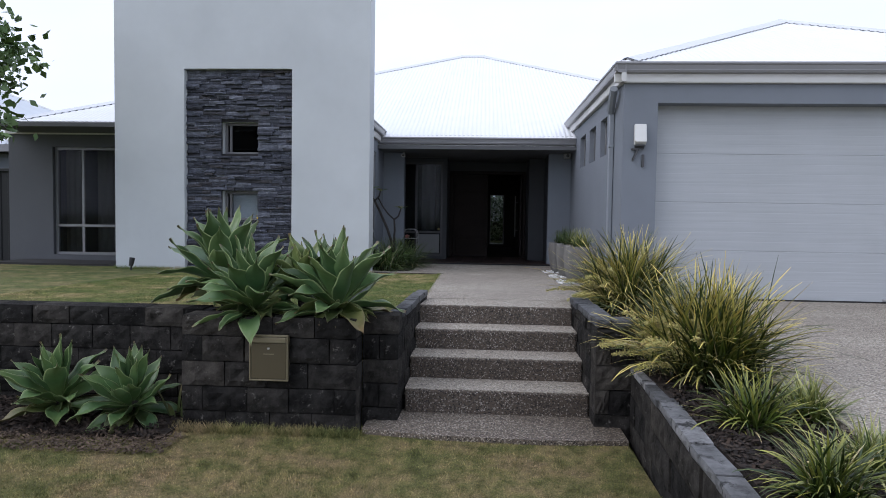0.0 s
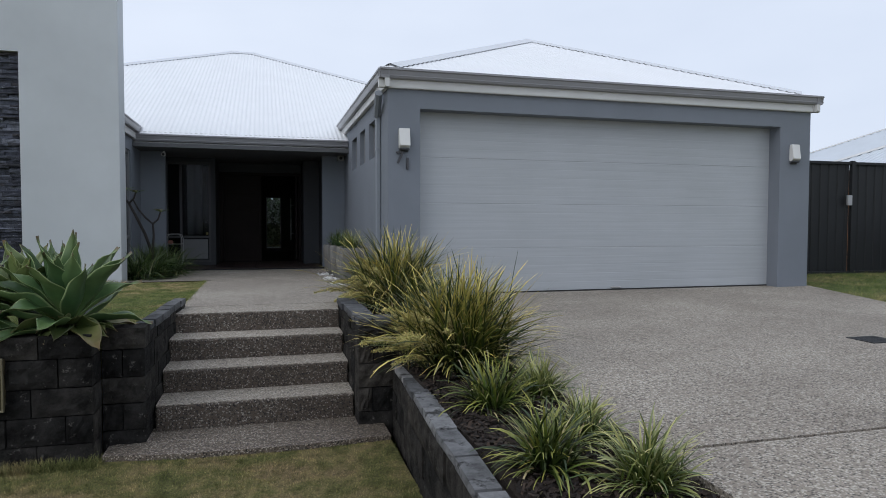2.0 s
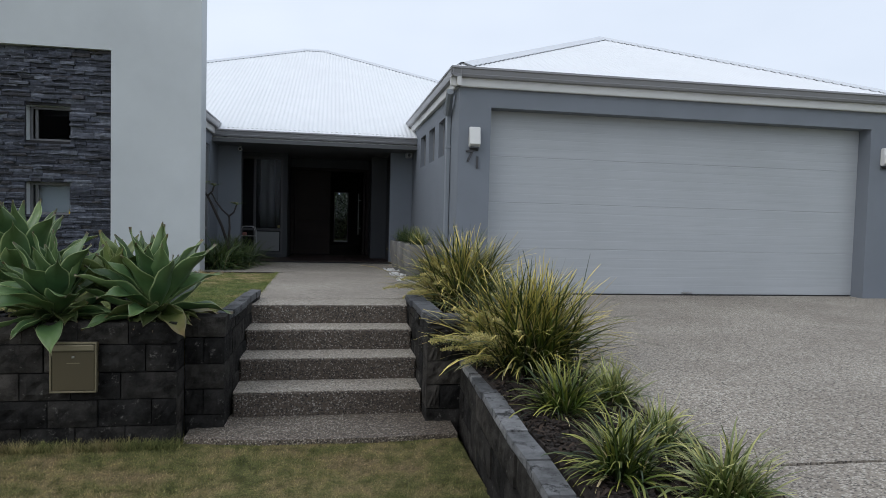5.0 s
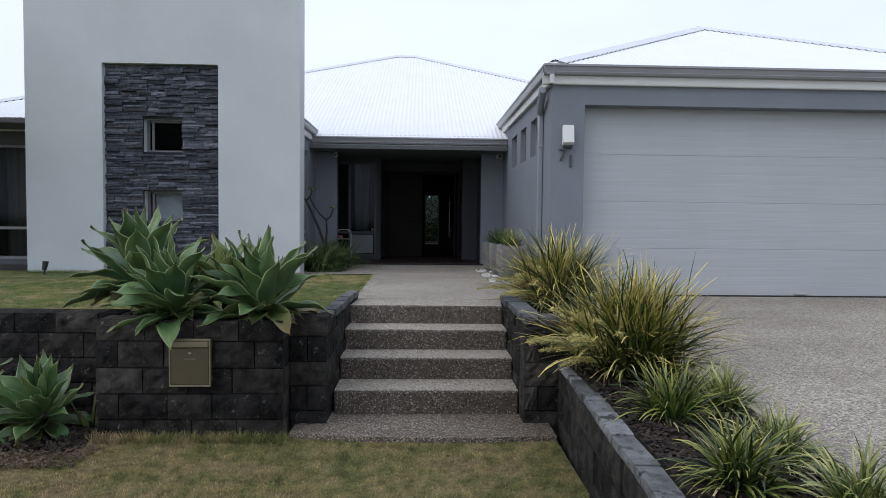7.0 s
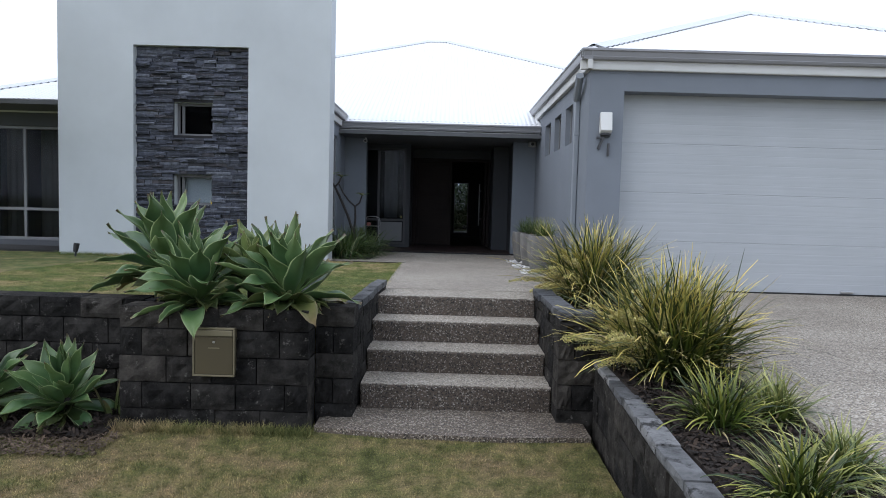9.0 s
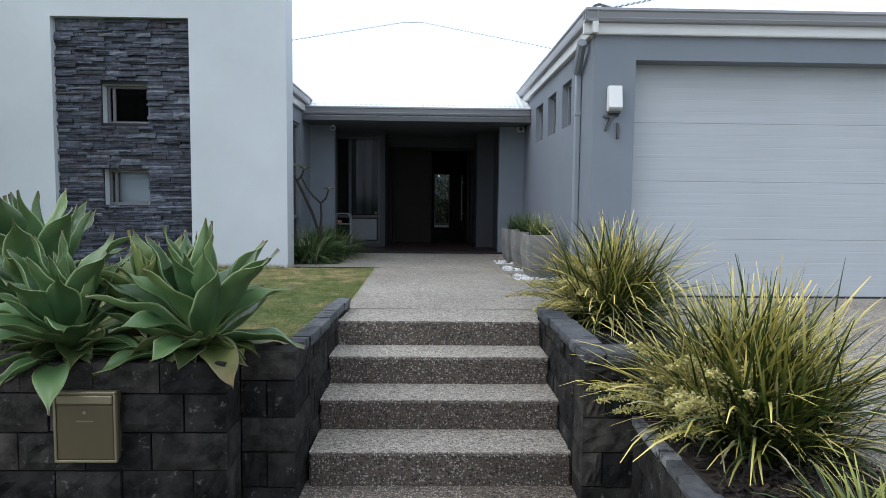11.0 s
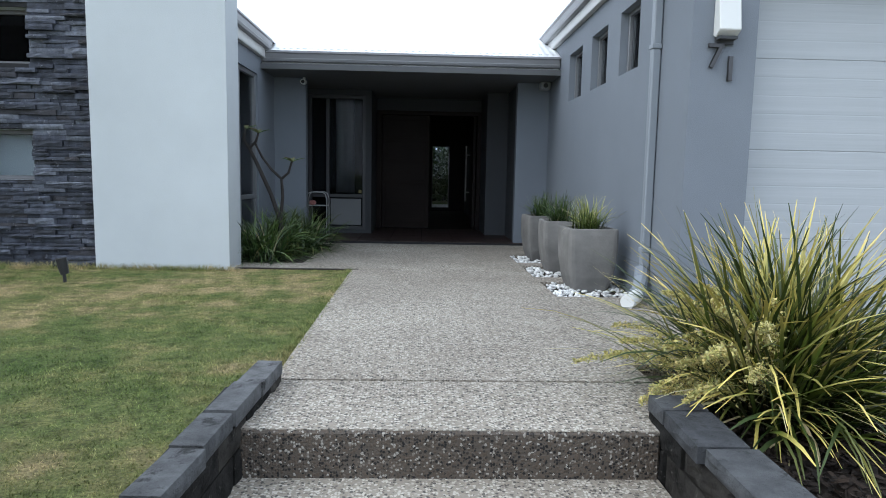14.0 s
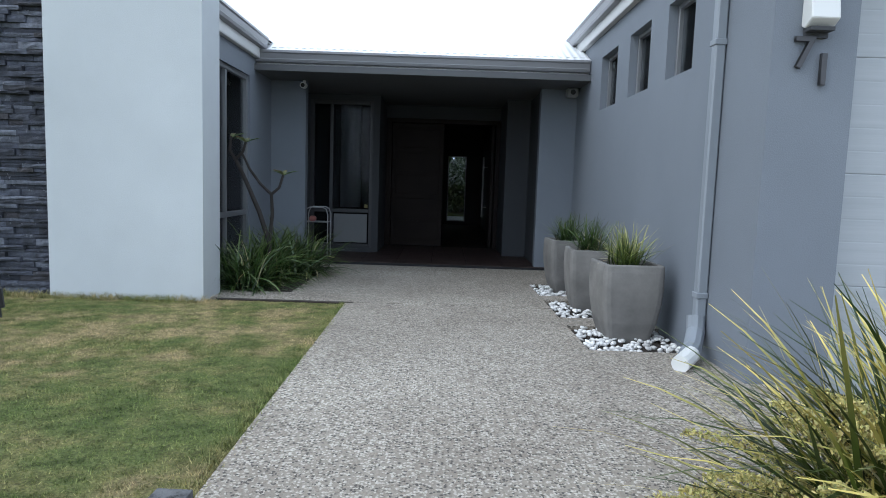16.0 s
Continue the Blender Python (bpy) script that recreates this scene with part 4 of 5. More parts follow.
def hip_roof(name, label, x0, x1, y0, y1, z, pitch=0.445, mat=M_ROOF):
    """A hipped sheet-steel roof over a rectangle."""
    ob = thing(name, label, "roof", kind="structure")
    w, d = x1 - x0, y1 - y0
    h = min(w, d) / 2
    for o, a, v, length in (((x0, y0, z), (1, 0, 0), (0, 1, 0), w), ((x1, y1, z), (-1, 0, 0), (0, -1, 0), w), ((x1, y0, z), (0, 1, 0), (-1, 0, 0), d), ((x0, y1, z), (0, -1, 0), (1, 0, 0), d)):
        bm = bmesh.new()
        roof_face(bm, o, a, v, length, h, h, h, pitch)
        part("roof_sheet", bm, mat, ob)
    top = z + h * pitch
    if w >= d:
        r0, r1 = (x0 + h, y0 + h, top), (x1 - h, y0 + h, top)
        ends = [(r0, (x0, y0, z)), (r0, (x0, y1, z)), (r1, (x1, y0, z)), (r1, (x1, y1, z))]
    else:
        r0, r1 = (x0 + h, y0 + h, top), (x0 + h, y1 - h, top)
        ends = [(r0, (x0, y0, z)), (r0, (x1, y0, z)), (r1, (x0, y1, z)), (r1, (x1, y1, z))]
    for e in [*ends, *([(r0, r1)] if (Vector(r0) - Vector(r1)).length > 0.1 else [])]:
        hip = abs(e[0][2] - e[1][2]) > 0.1
        fall = pitch * (0.7071 if hip else 1.0)
        end = Vector(e[1]).lerp(Vector(e[0]), 0.22 / (Vector(e[0]) - Vector(e[1])).length) if hip else e[1]
        bm = bmesh.new()
        cap(bm, e[0], end, fall)
        strip = part("ridge_cap", bm, M_CAPPING, ob)
        tagged(part("corrugation_gap", cap_gaps(e[0], end, fall, 0.113 if hip else 0.076), M_FRAME, strip, "grey blocks for the shade in open corrugations"), kind="stuff")
    return ob


hip_roof("roof_main", "white corrugated steel hip roof", -7.45, 6.95, 10.88, 24.7, 2.797)
hip_roof("roof_garage", "white corrugated steel garage roof", 1.52, 7.64, 7.18, 17.0, 3.165)
hip_roof("roof_wing", "white corrugated steel wing roof", -7.68, -1.60, 10.02, 18.0, 2.90)
bm = bmesh.new()
roof_face(bm, (-1.60, 9.3, 2.93), (0, 1, 0), (-1, 0, 0), 3.0, 0, 0, 2.0)
tagged(link("roof_wing_edge", bm, M_ROOF), "white corrugated steel wing roof edge", "roof", kind="structure")

GUTTER = [(0, 0.0), (0.012, 0.0), (0.014, -0.09), (0.085, -0.09), (0.100, -0.012), (0.094, -0.002), (0.112, 0.004), (0.118, -0.018), (0.106, -0.030), (0.098, -0.075), (0.104, -0.084), (0.094, -0.108), (0.06, -0.115), (0, -0.115)]


def eave(label, start, along, out, length, top, low):
    """A gutter on its fascia board."""
    ob = thing("gutter", label, "gutter", kind="structure")
    bm = bmesh.new()
    prism(bm, GUTTER, (start[0], start[1], top), along, out, length)
    part("gutter_channel", bm, M_GUTTER, ob)
    bm = bmesh.new()
    prism(bm, [(0.0, low), (0.045, low), (0.05, low + 0.012), (0.05, top - 0.112), (0.0, top - 0.112)], (start[0], start[1], 0), along, out, length)
    part("fascia_board", bm, M_FASCIA, ob, "pale painted fascia board")
    return ob


eave("grey steel gutter over a pale garage fascia", (1.525, 7.252, 0), (1, 0, 0), (0, -1, 0), 6.16, 3.165, 2.955)
eave("grey steel gutter along the garage side", (1.638, 7.14, 0), (0, 1, 0), (-1, 0, 0), 4.62, 3.165, 2.955)
eave("grey steel gutter along the garage far side", (7.577, 7.14, 0), (0, 1, 0), (1, 0, 0), 7.0, 3.165, 2.955)
eave("grey steel gutter over the porch fascia", (-1.70, 10.99, 0), (1, 0, 0), (0, -1, 0), 3.33, 2.80, 2.61)
eave("grey steel gutter along the wing", (-1.702, 9.29, 0), (0, 1, 0), (1, 0, 0), 1.68, 2.93, 2.72)
eave("grey steel gutter over the wing fascia", (-7.7, 10.10, 0), (1, 0, 0), (0, -1, 0), 2.51, 2.885, 2.70)
tagged(link("porch_beam", boxes((-1.70, 1.64, 10.99, 11.10, 2.61, 2.85)), M_FASCIA), "pale painted beam behind the porch gutter", "beam", kind="structure")

pipe = thing("downpipe", "grey rectangular downpipe with a white spout", "downpipe")
bm = boxes((1.580, 1.636, 7.718, 7.776, 0.86, 2.72), bevel=0.008)
part("pipe", bm, M_PIPE, pipe)
bm = bmesh.new()
for a, b in (((1.592, 7.745, 2.72), (1.56, 7.42, 2.93)),):
    sweep(bm, [a, ((a[0] + b[0]) / 2, (a[1] + b[1]) / 2, (a[2] + b[2]) / 2), b], 0.045, 8)
part("offset", bm, M_PIPE, pipe)
for z in (0.98, 2.30):
    part("strap", boxes((1.575, 1.638, 7.712, 7.783, z, z + 0.03), bevel=0.003), M_PIPE, pipe)
bm = bmesh.new()
sweep(bm, [(1.592, 7.745, 0.88), (1.585, 7.72, 0.80), (1.53, 7.61, 0.735), (1.48, 7.54, 0.715)], 0.048, 10)
elbow = part("elbow", bm, M_PIPE, pipe)
bm = bmesh.new()
sweep(bm, [(1.50, 7.54, 0.722), (1.44, 7.47, 0.705), (1.40, 7.42, 0.70)], 0.045, 12)
part("spout", bm, M_WHITE, elbow, "white plastic spout")


# ---- retaining walls of split-face blocks ----
def rough_box(seed, nx, nz, relief, rim):
    """A unit block whose front (y = 0) is split stone."""
    bm = bmesh.new()
    front = []
    for j in range(nz + 1):
        row = []
        for i in range(nx + 1):
            edge = i in (0, nx) or j in (0, nz)
            d = rim if edge else relief * noise.noise((i * 0.9 + seed * 7.3, j * 0.9, seed * 3.1))
            row.append(bm.verts.new((i / nx, d, j / nz)))
        front.append(row)
    for j in range(nz):
        for i in range(nx):
            bm.faces.new([front[j][i], front[j][i + 1], front[j + 1][i + 1], front[j + 1][i]])
    rim_loop = [*front[0], *[r[-1] for r in front[1:]], *front[-1][-2::-1], *[r[0] for r in front[-2:0:-1]]]
    back = {v: bm.verts.new((v.co.x, 1, v.co.z)) for v in (front[0][0], front[0][-1], front[-1][-1], front[-1][0])}
    corners = [front[0][0], front[0][-1], front[-1][-1], front[-1][0]]
    sides = [front[0], [r[-1] for r in front], front[-1][::-1], [r[0] for r in front][::-1]]
    for side, a, b in zip(sides, corners, corners[1:] + corners[:1]):
        bm.faces.new([*side[::-1], back[a], back[b]])
    bm.faces.new([back[c] for c in corners[::-1]])
    bmesh.ops.recalc_face_normals(bm, faces=bm.faces)
    return bm


def variants(name, count, nx, nz, relief, rim, mat):
    out = []
    for k in range(count):
        me = bpy.data.meshes.new(name)
        bm = rough_box(k + 1, nx, nz, relief, rim)
        bm.to_mesh(me)
        bm.free()
        me.materials.append(mat)
        out.append(me)
    return out


BLOCKS = variants("block", 8, 6, 4, 0.11, 0.05, M_BLOCK)
CAPS = variants("block", 5, 6, 3, 0.09, 0.05, M_CAP)
SLATECAPS = variants("block", 5, 6, 3, 0.07, 0.04, M_SLATECAP)
COURSES = [(-0.06, 0.13), (0.13, 0.295), (0.295, 0.46), (0.46, 0.63), (0.63, 0.765)]
CAPPED = [*COURSES[:4], (0.63, 0.712), (0.712, 0.765)]


def lay(parent, origin, turn, length, courses, depth, unit, rng, caps=None, proud=0.006, joint=0.007):
    """Courses of blocks in a running bond, from origin along the turned x axis."""
    base = pose(*origin, 0, 0, turn)
    for c, (z0, z1) in enumerate(courses):
        u = 0.0
        first = True
        top = caps and c == len(courses) - 1
        while u < length - 0.01:
            w = unit * (0.5 if first and c % 2 else 1.0) * rng.uniform(0.94, 1.06)
            if length - u - w < 0.09:
                w = length - u
            w = min(w, length - u)
            first = False
            gap = joint * 1.8 if top else joint
            me = rng.choice(caps if top else BLOCKS)
            share("block", me, parent, base @ pose(u + gap / 2, rng.uniform(-0.006, 0.008) - (proud if top else 0), z0 + joint / 2, 0, rng.uniform(-0.7, 0.7) if top else 0, rng.uniform(-1.6, 1.6) if top else rng.uniform(-0.5, 0.5)) @ Matrix.Diagonal((w - gap, depth + (proud if top else 0), z1 - z0 - joint * (0.6 if top else 1) + (rng.uniform(-0.004, 0.004) if top else 0), 1)))
            u += w


brng = random.Random(5)
rw = setting("retaining_wall_front", "dark charcoal split-face block retaining wall", "retaining wall")
lay(rw, (-1.87, 4.02, 0), 0, 1.17, COURSES, 0.22, 0.29, brng)
lay(rw, (-8.0, 4.31, 0), 0, 6.14, COURSES, 0.22, 0.29, brng)
lay(rw, (-0.698, 4.03, 0), 90, 0.20, COURSES, 0.12, 0.25, brng)
lay(rw, (-0.70, 4.222, 0), 0, 0.25, COURSES, 0.20, 0.25, brng)
lay(rw, (-0.45, 4.43, 0), 87.9, 1.45, CAPPED, 0.088, 0.26, brng, SLATECAPS)
part("mortar_core", boxes((-1.84, -0.84, 4.06, 4.28, -0.08, 0.755), (-7.9, -1.8, 4.36, 4.5, -0.08, 0.755), (-0.525, -0.48, 4.26, 5.60, -0.08, 0.75)), M_BED, rw)
rs = setting("retaining_wall_steps", "dark charcoal block wall beside the steps", "retaining wall")
lay(rs, (0.87, 4.222, 0), 0, 0.26, CAPPED, 0.20, 0.20, brng, SLATECAPS)
lay(rs, (0.87, 5.52, 0), -90, 1.09, CAPPED, 0.14, 0.28, brng, SLATECAPS)
part("mortar_core", boxes((0.90, 1.0, 4.26, 5.50, -0.08, 0.755)), M_BED, rs)
rl = setting("retaining_wall_drive", "low charcoal block wall along the garden bed", "retaining wall")
lay(rl, (1.10, 4.24, 0), -93.15, 6.2, [(-0.06, 0.10), (0.10, 0.27), (0.27, 0.425), (0.425, 0.472)], 0.10, 0.34, brng, CAPS)
slab(rl, [(1.135, 4.22), (1.165, 4.22), (0.825, -1.94), (0.795, -1.94)][::-1], lambda x, y: 0.415, 0.45, M_BED, "mortar_core")


# ---- stacked stone panel ----
panel = setting("stone_panel", "dark grey stacked stone panel sunk in the white wall", "stone panel")
part("mortar_bed", wall_grid("x", 9.04, 9.058, (PX0, PX1), (PZ0, PZ1), NICHES), M_BED, panel)
M_STONE_HIGH = varied("dark_stacked_stone_upper", STONE_TONES, 0.75, 100, 1.0, True, ((0.22, 0.23, 0.265), 0.60), 14, 0.65, 22)
STONES = variants("stone", 7, 4, 2, 0.30, 0.12, M_STONE)
srng = random.Random(9)
z, high = PZ0, []
while z < PZ1 - 0.02:
    h = srng.choice([0.026, 0.032, 0.036, 0.042, 0.05])
    if PZ1 - z - h < 0.026:
        h = PZ1 - z
    spans = [(PX0, PX1)]
    for a, b, c, d in NICHES:
        if z < d and z + h > c:
            spans = [(PX0, a), (b, PX1)]
    for a, b in spans:
        x = a
        while x < b - 0.01:
            w = srng.uniform(0.10, 0.34)
            if b - x - w < 0.09:
                w = b - x
            w = min(w, b - x)
            out = srng.choice([0.016, 0.028, 0.038, 0.052, 0.064])
            m = pose(x + 0.001, 9.045 - out, z + 0.001) @ Matrix.Diagonal((w - 0.003, out, h - 0.003, 1))
            if z < 1.85:
                share("stone", srng.choice(STONES), panel, m)
            else:
                high.append((srng.choice(STONES), m))
            x += w
    z += h

bm = bmesh.new()
for me, m in high:
    k = len(bm.verts)
    bm.from_mesh(me)
    bm.verts.ensure_lookup_table()
    for v in bm.verts[k:]:
        v.co = m @ v.co
tagged(part("upper_stones", bm, M_STONE_HIGH, panel), kind="stuff")


# ---- letter box ----
mb = thing("letter_box", "bronze metal letter box set in the block wall", "letter box", (-1.262, 3.985, 0.357))
part("box", boxes((-0.120, 0.120, -0.012, 0.05, 0.004, 0.292), bevel=0.003), M_BRONZE, mb)
for r in ((-0.128, 0.128, -0.022, 0.0, 0.288, 0.300), (-0.128, 0.128, -0.022, 0.0, 0.0, 0.010), (-0.128, -0.118, -0.022, 0.0, 0.010, 0.288), (0.118, 0.128, -0.022, 0.0, 0.010, 0.288)):
    part("trim", boxes(r, bevel=0.002), M_BRONZE_TRIM, mb, "brass-coloured edge trim")
part("flap", boxes((-0.115, 0.115, -0.024, -0.010, 0.248, 0.284), bevel=0.004), M_BRONZE_TRIM, mb, "hinged brass-coloured slot flap")
mb_door = part("door", boxes((-0.116, 0.116, -0.018, -0.010, 0.012, 0.240), bevel=0.003), M_BRONZE, mb)
part("lock", boxes((-0.008, 0.008, -0.022, -0.016, 0.205, 0.217), bevel=0.002), M_CHROME, mb_door)
part("lettering", boxes((-0.035, 0.035, -0.0195, -0.0175, 0.172, 0.178)), M_BRONZE_TRIM, mb_door, "small unreadable line of lettering")


# ---- wall lights and house number ----
def sconce(x, group):
    ob = thing("wall_light", "white wedge-shaped outdoor wall light", "wall light", (x, 7.25, 2.285), group)
    bm = bmesh.new()
    prof = [(0.0, 0.0), (0.03, -0.015), (0.085, 0.02), (0.055, 0.215), (0.01, 0.215), (0.0, 0.19)]
    prism(bm, [(p, q) for p, q in prof], (-0.062, 0, 0), (1, 0, 0), (0, -1, 0), 0.124)
    bmesh.ops.bevel(bm, geom=bm.edges[:], offset=0.004, segments=1, affect="EDGES")
    part("shade", bm, M_WHITE, ob)
    part("back_plate", boxes((-0.05, 0.05, -0.02, 0.0, -0.05, 0.0), (-0.055, 0.05, -0.07, -0.02, -0.028, -0.012)), M_DARKGREY, ob, "grey mounting plate")
    part("diffuser", boxes((-0.05, 0.05, -0.05, -0.015, 0.2152, 0.2185)), M_PALEFRAME, ob)
    return ob


sconce(1.822, "garage wall lights")
sconce(7.29, "garage wall lights")


def numeral(text, at, size):
    cu = bpy.data.curves.new("numeral", "FONT")
    cu.body, cu.size, cu.extrude, cu.bevel_depth = text, size, 0.010, 0.002
    tmp = bpy.data.objects.new("numeral_outline", cu)
    me = bpy.data.meshes.new_from_object(tmp)
    bpy.data.objects.remove(tmp)
    me.materials.clear()
    me.materials.append(M_NUMBER)
    ob = new("house_number", me)
    ob.matrix_basis = pose(*at, 90, 0, 0)
    return tagged(ob, "dark metal house numeral %s fixed to the wall" % text, "house number", "house number")


numeral("7", (1.725, 7.236, 2.105), 0.195)
numeral("1", (1.815, 7.236, 2.035), 0.195)


# ---- porch fittings ----
cam_a = thing("security_camera", "small white bullet security camera under the eave", "security camera", (-1.33, 11.44, 2.6))
bm = bmesh.new()
sweep(bm, [(0, 0.03, -0.055), (0, -0.07, -0.062)], 0.032, 12)
case = part("housing", bm, M_WHITE, cam_a)
part("bracket", boxes((-0.014, 0.014, 0.0, 0.03, -0.04, 0.0), bevel=0.003), M_WHITE, cam_a)
bm = bmesh.new()
sweep(bm, [(0, -0.068, -0.062), (0, -0.073, -0.062)], 0.022, 12)
part("lens", bm, M_BLACK, case)
cam_b = thing("security_sensor", "pale box-shaped security sensor under the eave", "sensor", (1.56, 11.40, 2.6))
case = part("housing", boxes((-0.06, 0.06, -0.06, 0.06, -0.09, 0.0), bevel=0.012), M_PALEFRAME, cam_b)
bm = bmesh.new()
sweep(bm, [(0, -0.058, -0.045), (0, -0.066, -0.045)], 0.028, 14)
part("lens", bm, M_BLACK, case)

stand = thing("plant_stand", "thin white metal stand in front of the porch window", "stand", (-1.22, 11.80, 0.645))
for y in (-0.10, 0.10):
    bm = bmesh.new()
    sweep(bm, [(-0.14, y, 0.0), (-0.14, y, 0.50), (-0.12, y, 0.56), (-0.08, y, 0.58), (0.06, y, 0.58), (0.10, y, 0.56), (0.12, y, 0.50), (0.12, y, 0.0)], 0.0065, 8)
    part("frame", bm, M_PALEFRAME, stand)
part("shelf", boxes((-0.135, 0.115, -0.1, 0.1, 0.405, 0.413), bevel=0.002), M_PALEFRAME, stand)
tagged(link("ornament", boxes((-1.33, -1.25, 11.75, 11.83, 1.058, 1.12), bevel=0.02), painted("faded_pink_ceramic", (0.35, 0.14, 0.12), 0.5)), "small faded pink ornament on the white stand", "ornament")


# ---- pots ----
def pot_mesh(bm, levels, wall_t=0.025):
    """A square tub: rings of (height, half-width, corner round)."""
    def ring(z, h, r):
        pts = []
        for cx, cy, a0 in ((1, 1, 0), (-1, 1, 90), (-1, -1, 180), (1, -1, 270)):
            for k in range(4):
                a = radians(a0 + 30 * k)
                pts.append(bm.verts.new((cx * (h - r) + r * math.cos(a), cy * (h - r) + r * math.sin(a), z)))
        return pts
    rings = [ring(*lv) for lv in levels]
    top = levels[-1]
    rings += [ring(top[0], top[1] - wall_t, top[2] * 0.6), ring(top[0] - 0.07, top[1] - wall_t, top[2] * 0.6)]
    for a, b in zip(rings, rings[1:]):
        for i in range(16):
            bm.faces.new([a[i], a[(i + 1) % 16], b[(i + 1) % 16], b[i]])
    bm.faces.new(rings[0][::-1])


first_pot = None
for i, y in enumerate((8.28, 9.21, 10.16)):
    z = path_z(0, y) - 0.03
    sheet("pebble_base_%d" % (i + 1), "soil under the white pebbles", "garden bed", M_SOIL, 1.04, 1.64, (7.80, 8.72, 9.66)[i], (8.45, 9.42, 10.36)[i], lambda x, yy: z, 0.3, 0.1)
    prng = random.Random(20 + i)
    bm = bmesh.new()
    for _ in range(190):
        m = Matrix.Translation((prng.uniform(1.06, 1.60), prng.uniform((7.82, 8.74, 9.68)[i], (8.43, 9.40, 10.34)[i]), z + prng.uniform(0.008, 0.028))) @ pose(0, 0, 0, prng.uniform(-25, 25), prng.uniform(-25, 25), prng.uniform(0, 180)) @ Matrix.Diagonal((prng.uniform(0.016, 0.03), prng.uniform(0.012, 0.022), prng.uniform(0.008, 0.014), 1))
        bmesh.ops.create_icosphere(bm, subdivisions=1, radius=1.0, matrix=m)
    tagged(link("pebbles", bm, M_PEBBLE, smooth=True), "loose white pebbles round the foot of the pot", "pebbles", kind="stuff")
    if first_pot is None:
        pot = thing("plant_pot", "tall square bulging grey cement pot with spiky grass", "plant pot", (1.355, y, z), "pots along the garage wall", 2)
        bm = bmesh.new()
        pot_mesh(bm, [(0.0, 0.128, 0.03), (0.02, 0.135, 0.03), (0.12, 0.165, 0.045), (0.24, 0.182, 0.045), (0.34, 0.188, 0.045), (0.43, 0.187, 0.045), (0.468, 0.181, 0.028), (0.475, 0.177, 0.026)])
        part("tub", bm, M_POT, pot)
        part("soil", boxes((-0.158, 0.158, -0.158, 0.158, 0.40, 0.435)), M_SOIL, pot)
        first_pot = pot
    else:
        copy_thing(first_pot, pose(1.355, y, z, 0, 0, (0, -3, 4)[i]))
    clump("pot_grass", "spiky green grass growing in the cement pot", "plant", (1.355, y, z + 0.44), 40 + i, 210, 0.29, 0.007, M_STRAP if i else M_STRIPED, 12, group="grasses in the pots", low=30, droop=(5, 60), foot=0.04)


# ---- plants ----
def leaf_mesh(seed, curl, width, fold, sway=0.0):
    """A broad pointed fleshy leaf along +x, one long, widest past its middle."""
    bm = bmesh.new()
    lay_, rim_ = bm.verts.layers.float.new("along"), bm.verts.layers.float.new("rim")
    ns, nw = 15, 8
    x = z = 0.0
    ang = 0.0
    spine = []
    for i in range(ns):
        s = i / (ns - 1)
        spine.append((x, z, ang, s))
        ang = radians(curl) * s ** 1.3
        x += math.cos(ang) / (ns - 1)
        z += math.sin(ang) / (ns - 1)
    tops, lows = [], []
    for x, z, a, s in spine:
        bulge = math.sin(math.pi * min(1.0, s * 0.985 + 0.015) ** 1.12)
        w = width * (0.42 * (1 - s) ** 2.2 + 1.04 * max(bulge, 0.0) ** (1.0 if s < 0.56 else 1.65)) * (1 if s < 0.98 else 0.25) + 0.003
        t = 0.05 * (1 - s) ** 1.5 + 0.006
        drift = sway * s * s
        up, rt = [], []
        for j in range(nw + 1):
            v = j / nw * 2 - 1
            ripple = 0.030 * abs(v) * s * math.sin(s * 15 + seed * 2.1 + (1.7 if v > 0 else 0))
            lift = fold * w * abs(v) ** 1.7 + 0.014 * noise.noise((s * 5, v * 2, seed)) + ripple
            nx, nz = -math.sin(a), math.cos(a)
            p = bm.verts.new((x + nx * lift, v * w + drift, z + nz * lift))
            q = bm.verts.new((x + nx * (lift - t * (1 - v * v) - 0.003), v * w * 0.985 + drift, z + nz * (lift - t * (1 - v * v) - 0.003)))
            p[lay_] = q[lay_] = s
            p[rim_] = q[rim_] = abs(v)
            up.append(p), rt.append(q)
        tops.append(up), lows.append(rt)
    for i in range(ns - 1):
        for j in range(nw):
            bm.faces.new([tops[i][j], tops[i + 1][j], tops[i + 1][j + 1], tops[i][j + 1]])
            bm.faces.new([lows[i][j], lows[i][j + 1], lows[i + 1][j + 1], lows[i + 1][j]])
        bm.faces.new([tops[i][0], lows[i][0], lows[i + 1][0], tops[i + 1][0]])
        bm.faces.new([tops[i][nw], tops[i + 1][nw], lows[i + 1][nw], lows[i][nw]])
    return bm


def leaf_set(mat, specs):
    out = []
    for k, spec in enumerate(specs):
        me = bpy.data.meshes.new("leaf")
        bm = leaf_mesh(k + 1.5, *spec)
        bmesh.ops.recalc_face_normals(bm, faces=bm.faces)
        bm.to_mesh(me)
        bm.free()
        for p in me.polygons:
            p.use_smooth = True
        me.materials.append(mat)
        out.append(me)
    return out


INNER = leaf_set(M_AGAVE, [(10, 0.095, 0.75), (-6, 0.110, 0.6, 0.04), (4, 0.105, 0.65, -0.05)])
MIDDLE = leaf_set(M_AGAVE, [(-6, 0.138, 0.42, 0.05), (-16, 0.145, 0.36, -0.06), (10, 0.135, 0.45), (-26, 0.148, 0.34, 0.08)])
